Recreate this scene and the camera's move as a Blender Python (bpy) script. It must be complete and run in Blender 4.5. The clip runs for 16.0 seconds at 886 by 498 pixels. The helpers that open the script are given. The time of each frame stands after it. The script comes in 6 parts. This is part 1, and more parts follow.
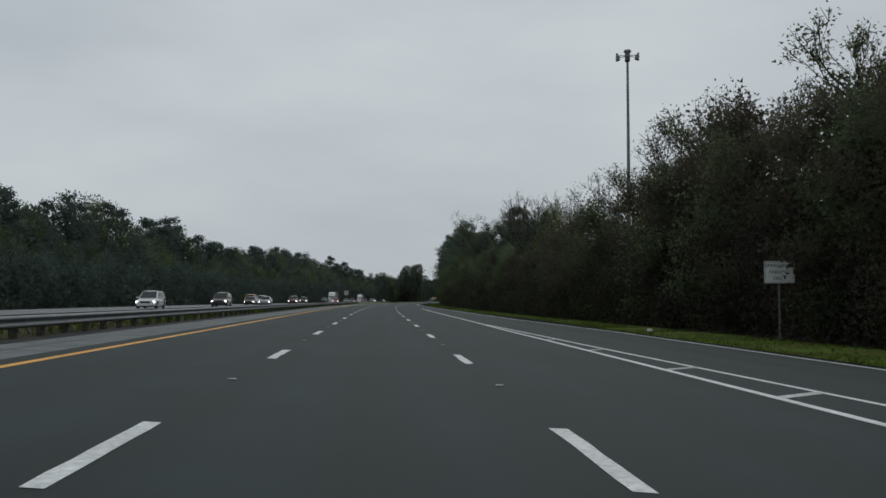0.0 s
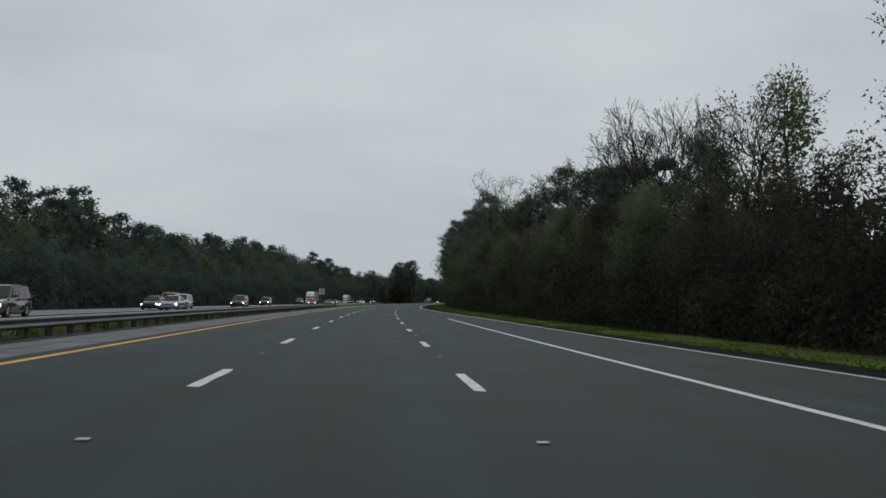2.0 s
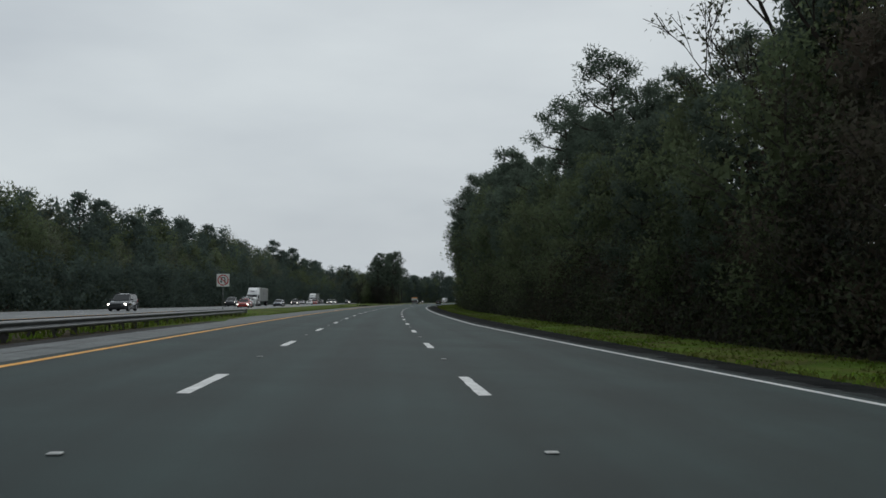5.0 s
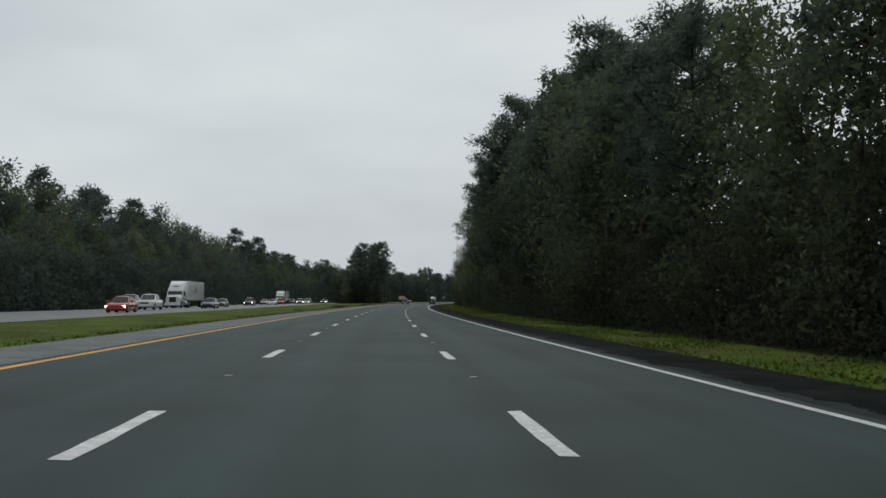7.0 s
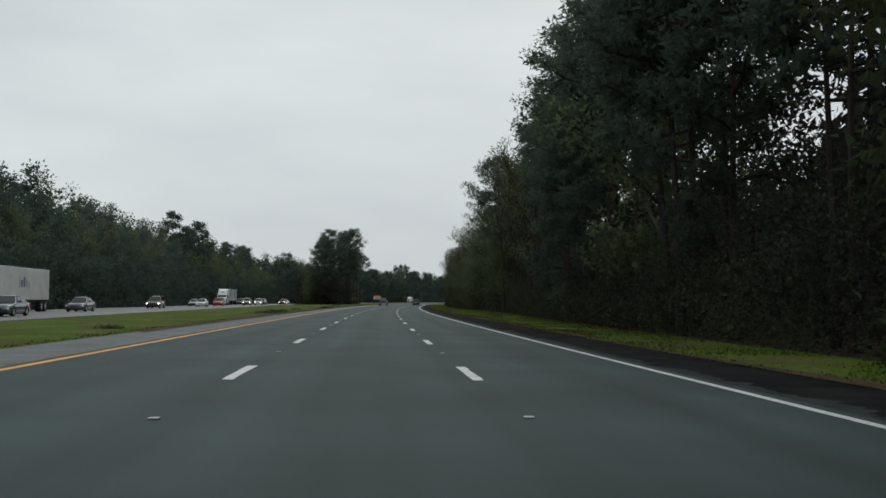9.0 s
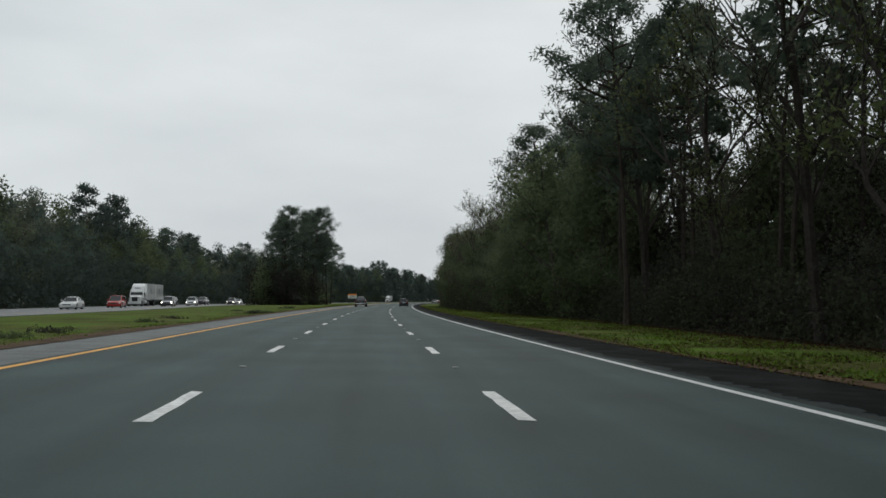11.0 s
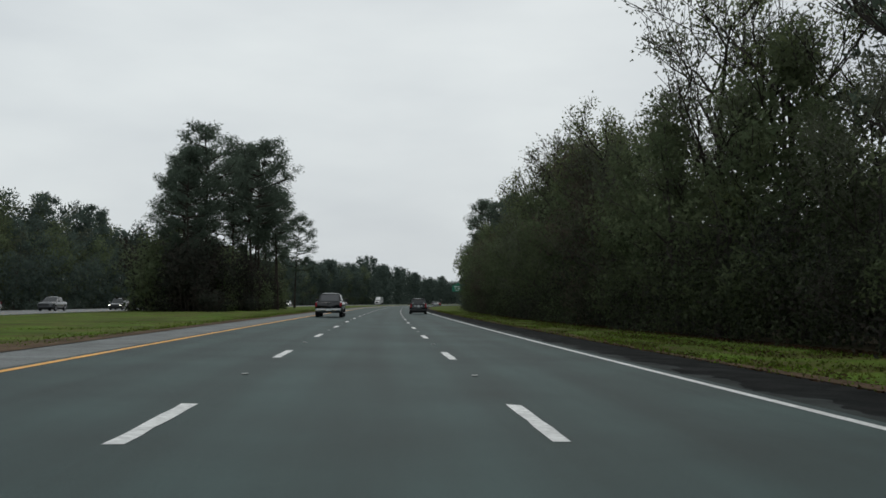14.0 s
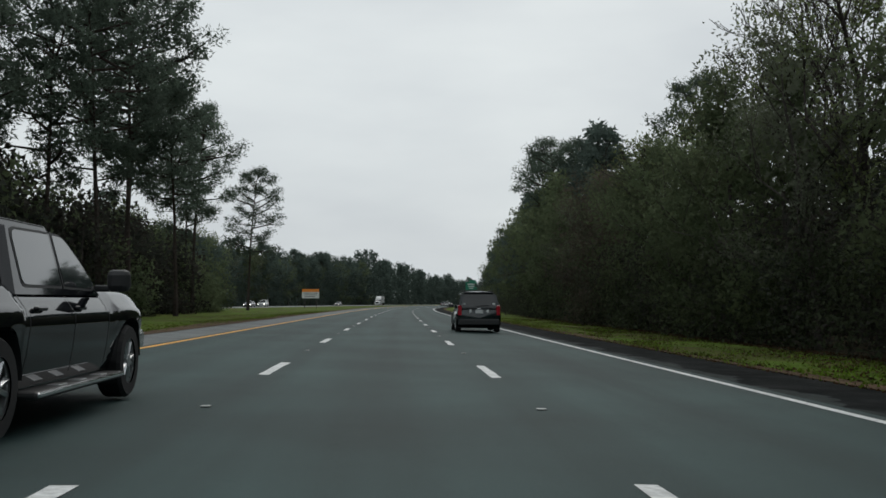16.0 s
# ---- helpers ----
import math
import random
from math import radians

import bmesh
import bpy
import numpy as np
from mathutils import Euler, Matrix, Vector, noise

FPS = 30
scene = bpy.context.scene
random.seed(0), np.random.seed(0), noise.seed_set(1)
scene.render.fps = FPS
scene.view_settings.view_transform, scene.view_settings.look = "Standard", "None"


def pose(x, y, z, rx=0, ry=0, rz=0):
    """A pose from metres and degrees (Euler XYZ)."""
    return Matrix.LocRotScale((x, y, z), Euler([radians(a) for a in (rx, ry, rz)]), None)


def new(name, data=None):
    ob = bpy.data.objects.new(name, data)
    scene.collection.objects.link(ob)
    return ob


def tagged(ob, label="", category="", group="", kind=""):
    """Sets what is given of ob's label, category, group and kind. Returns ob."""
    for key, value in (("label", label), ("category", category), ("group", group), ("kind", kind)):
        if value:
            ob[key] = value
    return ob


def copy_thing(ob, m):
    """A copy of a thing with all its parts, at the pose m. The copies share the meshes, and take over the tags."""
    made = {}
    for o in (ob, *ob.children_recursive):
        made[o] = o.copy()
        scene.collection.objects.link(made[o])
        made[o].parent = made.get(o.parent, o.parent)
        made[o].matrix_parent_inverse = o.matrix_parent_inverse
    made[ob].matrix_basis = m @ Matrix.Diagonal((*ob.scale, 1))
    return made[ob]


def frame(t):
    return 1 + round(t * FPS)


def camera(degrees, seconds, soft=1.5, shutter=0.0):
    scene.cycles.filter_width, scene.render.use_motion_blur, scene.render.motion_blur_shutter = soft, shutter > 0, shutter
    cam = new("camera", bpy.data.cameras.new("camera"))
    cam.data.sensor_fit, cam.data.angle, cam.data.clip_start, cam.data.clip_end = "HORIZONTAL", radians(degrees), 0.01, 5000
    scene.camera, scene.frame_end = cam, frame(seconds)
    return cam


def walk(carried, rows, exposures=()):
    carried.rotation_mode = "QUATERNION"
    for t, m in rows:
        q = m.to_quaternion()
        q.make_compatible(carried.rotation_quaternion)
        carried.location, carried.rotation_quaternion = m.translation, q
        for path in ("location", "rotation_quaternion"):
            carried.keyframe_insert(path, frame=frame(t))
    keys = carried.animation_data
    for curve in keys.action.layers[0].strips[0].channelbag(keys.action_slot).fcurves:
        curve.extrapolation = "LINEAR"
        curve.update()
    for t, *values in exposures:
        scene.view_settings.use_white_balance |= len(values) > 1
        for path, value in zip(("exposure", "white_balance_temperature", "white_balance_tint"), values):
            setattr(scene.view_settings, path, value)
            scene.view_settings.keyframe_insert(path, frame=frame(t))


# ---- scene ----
# ---------------------------------------------------------------- camera and walk
cam = camera(49.14, 16.0, soft=1.6)
PATH = [
    (0, 0.17, 0.319, 1.151, 92.97, -0.002, -3.545),
    (0.5, 0.102, 16.819, 1.154, 92.883, -0.02, -3.912),
    (1, 0.18, 33.08, 1.152, 92.875, 0.035, -3.895),
    (1.5, 0.18, 50.293, 1.153, 92.968, 0.011, -4.142),
    (2, 0.172, 66.794, 1.155, 93.026, -0.008, -4.176),
    (2.5, 0.233, 83.175, 1.155, 93.001, -0.037, -4.2),
    (3, 0.31, 99.395, 1.156, 93.03, 0.014, -4.471),
    (3.5, 0.403, 115.9, 1.156, 93.111, -0.013, -4.703),
    (4, 0.564, 132.229, 1.154, 93.065, 0.027, -4.772),
    (4.5, 0.782, 148.458, 1.15, 93.036, -0.048, -5.252),
    (5.0, 1.111, 164.874, 1.142, 93.028, -0.034, -5.547),
    (5.5, 1.524, 181.281, 1.132, 93.008, -0.03, -5.803),
    (6.0, 2.015, 197.6, 1.118, 92.953, -0.036, -6.115),
    (6.5, 2.64, 214.049, 1.102, 92.904, 0.004, -6.463),
    (7, 3.35, 230.629, 1.083, 92.975, 0.045, -6.558),
    (7.5, 4.117, 246.947, 1.063, 92.959, 0.054, -6.82),
    (8, 4.935, 263.512, 1.042, 92.96, 0.004, -7.032),
    (8.5, 5.885, 280.036, 1.018, 92.992, 0.004, -7.711),
    (9.0, 6.889, 296.553, 0.994, 93.001, -0.018, -8.202),
    (9.5, 7.999, 312.915, 0.969, 92.963, -0.024, -8.624),
    (10.0, 9.178, 329.458, 0.943, 92.984, -0.049, -9.102),
    (10.5, 10.458, 345.903, 0.916, 93.013, -0.045, -9.684),
    (11, 11.809, 362.217, 0.89, 92.973, -0.024, -9.663),
    (11.5, 13.289, 378.439, 0.863, 92.963, 0.015, -9.755),
    (12, 14.762, 395.017, 0.837, 93.061, -0.025, -9.836),
    (12.5, 16.405, 411.532, 0.809, 92.956, 0.024, -10.009),
    (13, 18.005, 427.787, 0.784, 93.04, 0.057, -10.044),
    (13.5, 19.699, 444.193, 0.759, 92.996, 0.006, -10.217),
    (14, 21.473, 460.587, 0.734, 93.101, 0.049, -10.414),
    (14.5, 23.338, 476.881, 0.708, 93.113, 0.057, -10.497),
    (15, 25.246, 493.359, 0.683, 93.202, 0.017, -10.178),
    (15.5, 27.232, 509.73, 0.658, 93.164, -0.041, -10.144),
    (16, 29.244, 525.998, 0.633, 93.113, -0.107, -10.359),
]
walk(cam, [(t, pose(x, y, z, rx, ry, rz)) for t, x, y, z, rx, ry, rz in PATH],
     exposures=[(0.0, -0.27, 6380, 10), (4.0, -0.13, 6400, 10), (7.0, 0.0, 6520, 10), (11.0, 0.12, 6620, 10), (16.0, 0.13, 6600, 10)])

# ---------------------------------------------------------------- the road's line: curvature per kilometre, every 60 m from -20 m
CURVE = [-0.323, 0.003, 0.268, 0.343, 0.33, 0.294, 0.262, 0.284, 0.273, 0.211, 0.108, 0.2, 0.35, 0.45,
         0.45, 0.45, 0.45, 0.45, 0.45, 0.45, 0.45]
SAG = [0.0118, 0.0014, -0.0076, -0.0114, -0.0078, -0.0041, 0.0004, 0.0007, 0.0003, -0.0006, -0.0004]
FALL_AT, FALL = [0, 180, 360, 540, 720], [0.0385, 0.0225, 0.0153, 0.0233, 0.023]
STEP = np.arange(-400.0, 3001.0, 1.0)
_kn = np.arange(21) * 60.0 - 20.0
_k = np.interp(STEP, _kn, CURVE, left=0.0) * 1e-3
_v = np.interp(STEP, _kn[:11], SAG, left=0.0, right=0.0) * 1e-3
_add = lambda a: np.concatenate([[0.0], np.cumsum((a[1:] + a[:-1]) / 2)])
_o = 400
HEAD = _add(_k); HEAD -= HEAD[_o]
GRADE = _add(_v); GRADE -= GRADE[_o]
mid = (HEAD[1:] + HEAD[:-1]) / 2
LX = np.concatenate([[0.0], np.cumsum(np.sin(mid))]); LX -= LX[_o]
LY = np.concatenate([[0.0], np.cumsum(np.cos(mid))]); LY -= LY[_o]
LZ = _add(GRADE); LZ -= LZ[_o]


def heading(s):
    return float(np.interp(s, STEP, HEAD))


def bed(s, lat):
    """Height of the paved plane: it falls to the right."""
    fall = np.interp(s, FALL_AT, FALL)
    return float(np.interp(s, STEP, LZ) - max(-8.0, min(13.0, lat)) * fall)


def at(s, lat, z=0.0):
    """World place of a point s metres along the road, lat metres to its right, z above the bed."""
    a = heading(s)
    return Vector((float(np.interp(s, STEP, LX)) + lat * math.cos(a), float(np.interp(s, STEP, LY)) - lat * math.sin(a), bed(s, lat) + z))


def stand(s, lat, z=0.0, turn=0.0, size=1.0):
    """Pose of a thing at a place along the road; its y axis points down the road."""
    p = at(s, lat, z)
    return pose(p.x, p.y, p.z, 0, 0, -math.degrees(heading(s)) + turn) @ Matrix.Scale(size, 4)


def opposite(s):
    """Middle of the other carriageway."""
    return float(np.interp(s, [-100, 0, 190, 340, 475, 560, 640, 760, 900, 1500], [-20, -21, -24, -27.5, -34.5, -42, -44, -38, -32, -30]))


def right_line(s):
    """The right-hand white edge line: the parking bay tapers into the shoulder."""
    return float(np.interp(s, [-60, 45, 70, 131, 150, 190, 217, 300, 404, 470, 537, 1500], [11.5, 11.2, 10.0, 8.55, 7.8, 6.3, 5.4, 5.3, 5.2, 5.3, 5.47, 5.45]))


def yellow_line(s):
    return float(np.interp(s, [0, 130, 250, 414, 550], [-5.18, -5.3, -5.42, -5.5, -5.5]))


def right_pave(s):
    return float(np.interp(s, [-60, 75, 131, 180, 217, 1500], [12.1, 12.0, 9.4, 8.2, 7.7, 7.7]))


def wood_edge(s):
    """Where the right-hand woods begin."""
    return float(np.interp(s, [-60, 30, 75, 137, 227, 330, 380, 430, 480, 549, 600, 640, 680, 720, 760, 800, 900],
                           [16.0, 15.6, 14.2, 12.2, 11.0, 11.0, 13.0, 15.0, 13.0, 11.6, 12.5, 13.5, 15.3, 17.0, 18.3, 18.8, 19.0]))


# ---------------------------------------------------------------- light: an even overcast sky
SUN_HIGH, SUN_TURN = radians(48), radians(20)
world = bpy.data.worlds.new("overcast_sky")
scene.world = world
world.use_nodes = True
wn, wl = world.node_tree.nodes, world.node_tree.links
wn.clear()
w_out = wn.new("ShaderNodeOutputWorld")
w_bg = wn.new("ShaderNodeBackground")
w_sky = wn.new("ShaderNodeTexSky")
w_sky.sky_type, w_sky.sun_disc = "NISHITA", False
w_sky.sun_elevation, w_sky.sun_rotation, w_sky.dust_density = SUN_HIGH, SUN_TURN, 4.0
w_dim = wn.new("ShaderNodeVectorMath"); w_dim.operation = "SCALE"; w_dim.inputs["Scale"].default_value = 0.07
w_co = wn.new("ShaderNodeTexCoord")
w_map = wn.new("ShaderNodeMapping"); w_map.inputs["Scale"].default_value = (1.5, 1.5, 4.5)
w_noise = wn.new("ShaderNodeTexNoise"); w_noise.inputs["Scale"].default_value = 1.5; w_noise.inputs["Detail"].default_value = 5.0; w_noise.inputs["Roughness"].default_value = 0.48
w_ramp = wn.new("ShaderNodeValToRGB")
w_ramp.color_ramp.elements[0].position, w_ramp.color_ramp.elements[0].color = 0.32, (0.52, 0.57, 0.61, 1)
w_ramp.color_ramp.elements[1].position, w_ramp.color_ramp.elements[1].color = 0.66, (0.68, 0.735, 0.755, 1)
w_mix = wn.new("ShaderNodeMixRGB"); w_mix.inputs[0].default_value = 0.93
wl.new(w_co.outputs["Generated"], w_map.inputs[0]); wl.new(w_map.outputs[0], w_noise.inputs["Vector"])
wl.new(w_noise.outputs[0], w_ramp.inputs[0]); wl.new(w_sky.outputs[0], w_dim.inputs[0])
wl.new(w_dim.outputs[0], w_mix.inputs[1]); wl.new(w_ramp.outputs[0], w_mix.inputs[2])
wl.new(w_mix.outputs[0], w_bg.inputs[0]); wl.new(w_bg.outputs[0], w_out.inputs[0])
w_bg.inputs[1].default_value = 1.0
sun = new("sun", bpy.data.lights.new("sun", "SUN"))
sun.data.energy, sun.data.angle, sun.data.color = 0.5, radians(40), (1.0, 0.97, 0.93)
sun.matrix_world = pose(0, 0, 200, 90 - math.degrees(SUN_HIGH), 0, 180 - math.degrees(SUN_TURN))


# ---------------------------------------------------------------- materials
def material(name, color, rough=0.8, metal=0.0, grain=0.0, scale=8.0, stain=0.0, stain_scale=0.6, bump=0.0, bump_scale=40.0, spread=0.0, coat=0.0, second=None, island=False, spec=0.5):
    """A procedural surface: colour varied by fine grain and broad stains, with relief. spread varies it from piece to piece."""
    m = bpy.data.materials.new(name)
    m.use_nodes = True
    n, l = m.node_tree.nodes, m.node_tree.links
    b = n["Principled BSDF"]
    b.inputs["Roughness"].default_value, b.inputs["Metallic"].default_value = rough, metal
    b.inputs["Coat Weight"].default_value = coat
    b.inputs["Specular IOR Level"].default_value = spec
    co = n.new("ShaderNodeTexCoord")
    geo = n.new("ShaderNodeNewGeometry")
    base = n.new("ShaderNodeRGB"); base.outputs[0].default_value = (*color, 1)
    last = base.outputs[0]

    def noise_node(sc, detail=4.0):
        t = n.new("ShaderNodeTexNoise")
        t.inputs["Scale"].default_value, t.inputs["Detail"].default_value = sc, detail
        l.new(geo.outputs["Position"], t.inputs["Vector"])
        return t.outputs[0]

    def vary(value, amount, low=0.25, high=0.75):
        nonlocal last
        r = n.new("ShaderNodeMapRange")
        r.inputs[1].default_value, r.inputs[2].default_value = low, high
        r.inputs[3].default_value, r.inputs[4].default_value = 1 - amount, 1 + amount
        l.new(value, r.inputs[0])
        x = n.new("ShaderNodeVectorMath"); x.operation = "SCALE"
        l.new(last, x.inputs[0]); l.new(r.outputs[0], x.inputs["Scale"])
        last = x.outputs[0]
    if second:
        f = n.new("ShaderNodeMapRange"); f.inputs[1].default_value, f.inputs[2].default_value = 0.42, 0.6
        l.new(noise_node(stain_scale * 1.7, 5.0), f.inputs[0])
        x = n.new("ShaderNodeMixRGB"); x.inputs[2].default_value = (*second, 1)
        l.new(f.outputs[0], x.inputs[0]); l.new(last, x.inputs[1])
        last = x.outputs[0]
    if grain:
        vary(noise_node(scale, 6.0), grain)
    if stain:
        vary(noise_node(stain_scale), stain, 0.3, 0.7)
    if spread:
        if island:
            vary(geo.outputs["Random Per Island"], spread, 0.0, 1.0)
        else:
            info = n.new("ShaderNodeObjectInfo")
            vary(info.outputs["Random"], spread, 0.0, 1.0)
    l.new(last, b.inputs["Base Color"])
    if bump:
        bp = n.new("ShaderNodeBump")
        bp.inputs["Strength"].default_value, bp.inputs["Distance"].default_value = bump, 0.02
        l.new(noise_node(bump_scale, 3.0), bp.inputs["Height"]); l.new(bp.outputs[0], b.inputs["Normal"])
    return m


def leaf_material(name, color, spread=0.35, broad=0.25, tint=None, each=0.0):
    m = material(name, color, rough=0.8, spread=spread, island=True, stain=broad, stain_scale=0.35, second=tint, spec=0.06)
    n, l = m.node_tree.nodes, m.node_tree.links
    b = n["Principled BSDF"]
    tr = n.new("ShaderNodeBsdfTranslucent")
    mx = n.new("ShaderNodeMixShader"); mx.inputs[0].default_value = 0.5
    src = b.inputs["Base Color"].links[0].from_socket
    if each:
        info, rg, sc = n.new("ShaderNodeObjectInfo"), n.new("ShaderNodeMapRange"), n.new("ShaderNodeVectorMath")
        rg.inputs[3].default_value, rg.inputs[4].default_value, sc.operation = 1 - each, 1 + each, "SCALE"
        l.new(info.outputs["Random"], rg.inputs[0]); l.new(src, sc.inputs[0]); l.new(rg.outputs[0], sc.inputs["Scale"])
        src = sc.outputs[0]
        l.new(src, b.inputs["Base Color"])
    l.new(src, tr.inputs[0]); l.new(b.outputs[0], mx.inputs[1]); l.new(tr.outputs[0], mx.inputs[2])
    l.new(mx.outputs[0], n["Material Output"].inputs[0])
    return m


def lamp_material(name, color, strength):
    m = bpy.data.materials.new(name)
    m.use_nodes = True
    b = m.node_tree.nodes["Principled BSDF"]
    b.inputs["Base Color"].default_value = (*color, 1)
    b.inputs["Emission Color"].default_value = (*color, 1)
    b.inputs["Emission Strength"].default_value = strength
    b.inputs["Roughness"].default_value = 0.15
    return m


ASPHALT = material("asphalt", (0.0185, 0.0345, 0.0335), rough=0.75, grain=0.25, scale=60, stain=0.25, stain_scale=0.3, bump=0.25, bump_scale=120, spec=0.27)


def worn_by_wheels(m, tone=0.13, streak=0.16):
    """Paler wheel paths and long streaks down the lanes, and a tone that rises with distance along the road, laid on
    the base colour by the road's own coordinates.
    """
    n, l = m.node_tree.nodes, m.node_tree.links
    b = n["Principled BSDF"]
    src = b.inputs["Base Color"].links[0].from_socket
    uv = n.new("ShaderNodeUVMap"); uv.uv_map = "along"
    sep = n.new("ShaderNodeSeparateXYZ"); l.new(uv.outputs[0], sep.inputs[0])
    wave = n.new("ShaderNodeMath"); wave.operation = "MULTIPLY_ADD"; wave.inputs[1].default_value, wave.inputs[2].default_value = math.tau / 1.83, -math.pi
    l.new(sep.outputs[0], wave.inputs[0])
    cs = n.new("ShaderNodeMath"); cs.operation = "COSINE"; l.new(wave.outputs[0], cs.inputs[0])
    mp = n.new("ShaderNodeMapping"); mp.inputs["Scale"].default_value = (1.1, 0.035, 1.0); l.new(uv.outputs[0], mp.inputs[0])
    ns = n.new("ShaderNodeTexNoise"); ns.inputs["Scale"].default_value, ns.inputs["Detail"].default_value = 1.6, 5.0; l.new(mp.outputs[0], ns.inputs["Vector"])
    a = n.new("ShaderNodeMath"); a.operation = "MULTIPLY"; a.inputs[1].default_value = tone; l.new(cs.outputs[0], a.inputs[0])
    r = n.new("ShaderNodeMapRange"); r.inputs[1].default_value, r.inputs[2].default_value, r.inputs[3].default_value, r.inputs[4].default_value = 0.3, 0.7, 1 - streak, 1 + streak
    l.new(ns.outputs[0], r.inputs[0])
    f = n.new("ShaderNodeMath"); f.operation = "ADD"; l.new(a.outputs[0], f.inputs[0]); l.new(r.outputs[0], f.inputs[1])
    # tone factor: 0.62 at -20 m, climbing smoothly to 1.52 at 420 m
    tone_by_s = n.new("ShaderNodeMapRange"); tone_by_s.interpolation_type = "SMOOTHSTEP"
    tone_by_s.inputs[1].default_value, tone_by_s.inputs[2].default_value, tone_by_s.inputs[3].default_value, tone_by_s.inputs[4].default_value = -20.0, 420.0, 0.62, 1.52
    l.new(sep.outputs[1], tone_by_s.inputs[0])
    g = n.new("ShaderNodeMath"); g.operation = "MULTIPLY"; l.new(f.outputs[0], g.inputs[0]); l.new(tone_by_s.outputs[0], g.inputs[1])
    x = n.new("ShaderNodeVectorMath"); x.operation = "SCALE"; l.new(src, x.inputs[0]); l.new(g.outputs[0], x.inputs["Scale"])
    l.new(x.outputs[0], b.inputs["Base Color"])


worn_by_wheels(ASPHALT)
ASPHALT_OLD = material("old_asphalt", (0.12, 0.132, 0.132), rough=0.85, grain=0.35, scale=14, stain=0.3, stain_scale=0.9, bump=0.3, bump_scale=70)
ASPHALT_DARK = material("dark_asphalt", (0.012, 0.0135, 0.0135), rough=0.95, spec=0.03, grain=0.35, scale=30, stain=0.3, stain_scale=0.8, bump=0.3, bump_scale=90, second=(0.02, 0.021, 0.021))
ASPHALT_OLD_EDGE = material("broken_asphalt", (0.03, 0.036, 0.035), rough=0.9, spec=0.1, grain=0.35, scale=18, stain=0.35, stain_scale=1.5, bump=0.4, bump_scale=60)
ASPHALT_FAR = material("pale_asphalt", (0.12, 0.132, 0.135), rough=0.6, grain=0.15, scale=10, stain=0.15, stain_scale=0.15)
SEAM = material("tar_seam", (0.03, 0.03, 0.032), rough=0.5, grain=0.2, scale=20)
WHITE_LINE = material("white_road_paint", (0.62, 0.63, 0.62), rough=0.6, grain=0.3, scale=14, stain=0.14, stain_scale=2.0, bump=0.2, bump_scale=60)
WORN_LINE = material("worn_road_paint", (0.4, 0.41, 0.4), rough=0.7, grain=0.4, scale=9, stain=0.3, stain_scale=2.0)
YELLOW_LINE = material("yellow_road_paint", (0.72, 0.34, 0.03), rough=0.6, grain=0.25, scale=14, stain=0.2, stain_scale=1.5)
GRASS_GROUND = material("grass_ground", (0.07, 0.116, 0.016), rough=0.95, grain=0.4, scale=6, stain=0.35, stain_scale=0.25, bump=0.6, bump_scale=12, spec=0.05, second=(0.078, 0.08, 0.024))
GRASS_BLADE = leaf_material("grass_blades", (0.12, 0.195, 0.026), 0.2, 0.3, tint=(0.115, 0.13, 0.034))
GRAVEL = material("dark_gravel", (0.042, 0.042, 0.041), rough=0.95, spec=0.1, grain=0.45, scale=12, stain=0.3, stain_scale=0.9, bump=0.6, bump_scale=30)
DIRT = material("bare_dirt", (0.08, 0.053, 0.031), rough=0.95, spec=0.1, grain=0.4, scale=9, stain=0.3, stain_scale=0.8, bump=0.5, bump_scale=20)
LITTER = material("leaf_litter", (0.05, 0.037, 0.021), rough=0.95, spec=0.1, grain=0.5, scale=7, stain=0.4, stain_scale=0.6, bump=0.6, bump_scale=14, second=(0.036, 0.036, 0.018))
BARK = material("pine_bark", (0.048, 0.039, 0.033), rough=0.95, spec=0.1, grain=0.4, scale=6, stain=0.3, stain_scale=0.8, bump=0.6, bump_scale=18)
BARK_DARK = material("dark_branch_bark", (0.05, 0.043, 0.038), rough=0.95, spec=0.1, grain=0.35, scale=7, stain=0.3, stain_scale=0.9, bump=0.4, bump_scale=20)
BARK_GREY = material("grey_bark", (0.072, 0.065, 0.058), rough=0.95, spec=0.1, grain=0.35, scale=7, stain=0.3, stain_scale=0.9, bump=0.4, bump_scale=20)
NEEDLES = leaf_material("pine_needles", (0.098, 0.13, 0.098), 0.07, 0.25, each=0.18)
# needles again with the teal of distance haze mixed into their colour
NEEDLES_HAZED = leaf_material("haze_tinted_needles", (0.09, 0.122, 0.103), 0.07, 0.3, each=0.15)
LEAVES = leaf_material("olive_leaves", (0.122, 0.149, 0.08), 0.07, 0.3, tint=(0.104, 0.136, 0.073), each=0.22)
LEAVES_GREEN = leaf_material("fresh_leaves", (0.13, 0.158, 0.07), 0.07, 0.3, each=0.15)
LEAVES_BROWN = leaf_material("brown_thicket", (0.092, 0.076, 0.06), 0.07, 0.3, tint=(0.088, 0.09, 0.061), each=0.2)
LEAVES_GREY = leaf_material("grey_green_leaves", (0.128, 0.144, 0.1), 0.07, 0.3, each=0.2)
# thicket leaves, the deep shade under the trees put into their colour
THICKET = leaf_material("shade_darkened_thicket", (0.048, 0.055, 0.043), 0.12, 0.35, tint=(0.052, 0.047, 0.039))
# darker copies of LEAVES and LEAVES_BROWN for the shaded foot of the woods
BRUSH = leaf_material("olive_brush", (0.074, 0.09, 0.052), 0.07, 0.3, tint=(0.062, 0.078, 0.046))
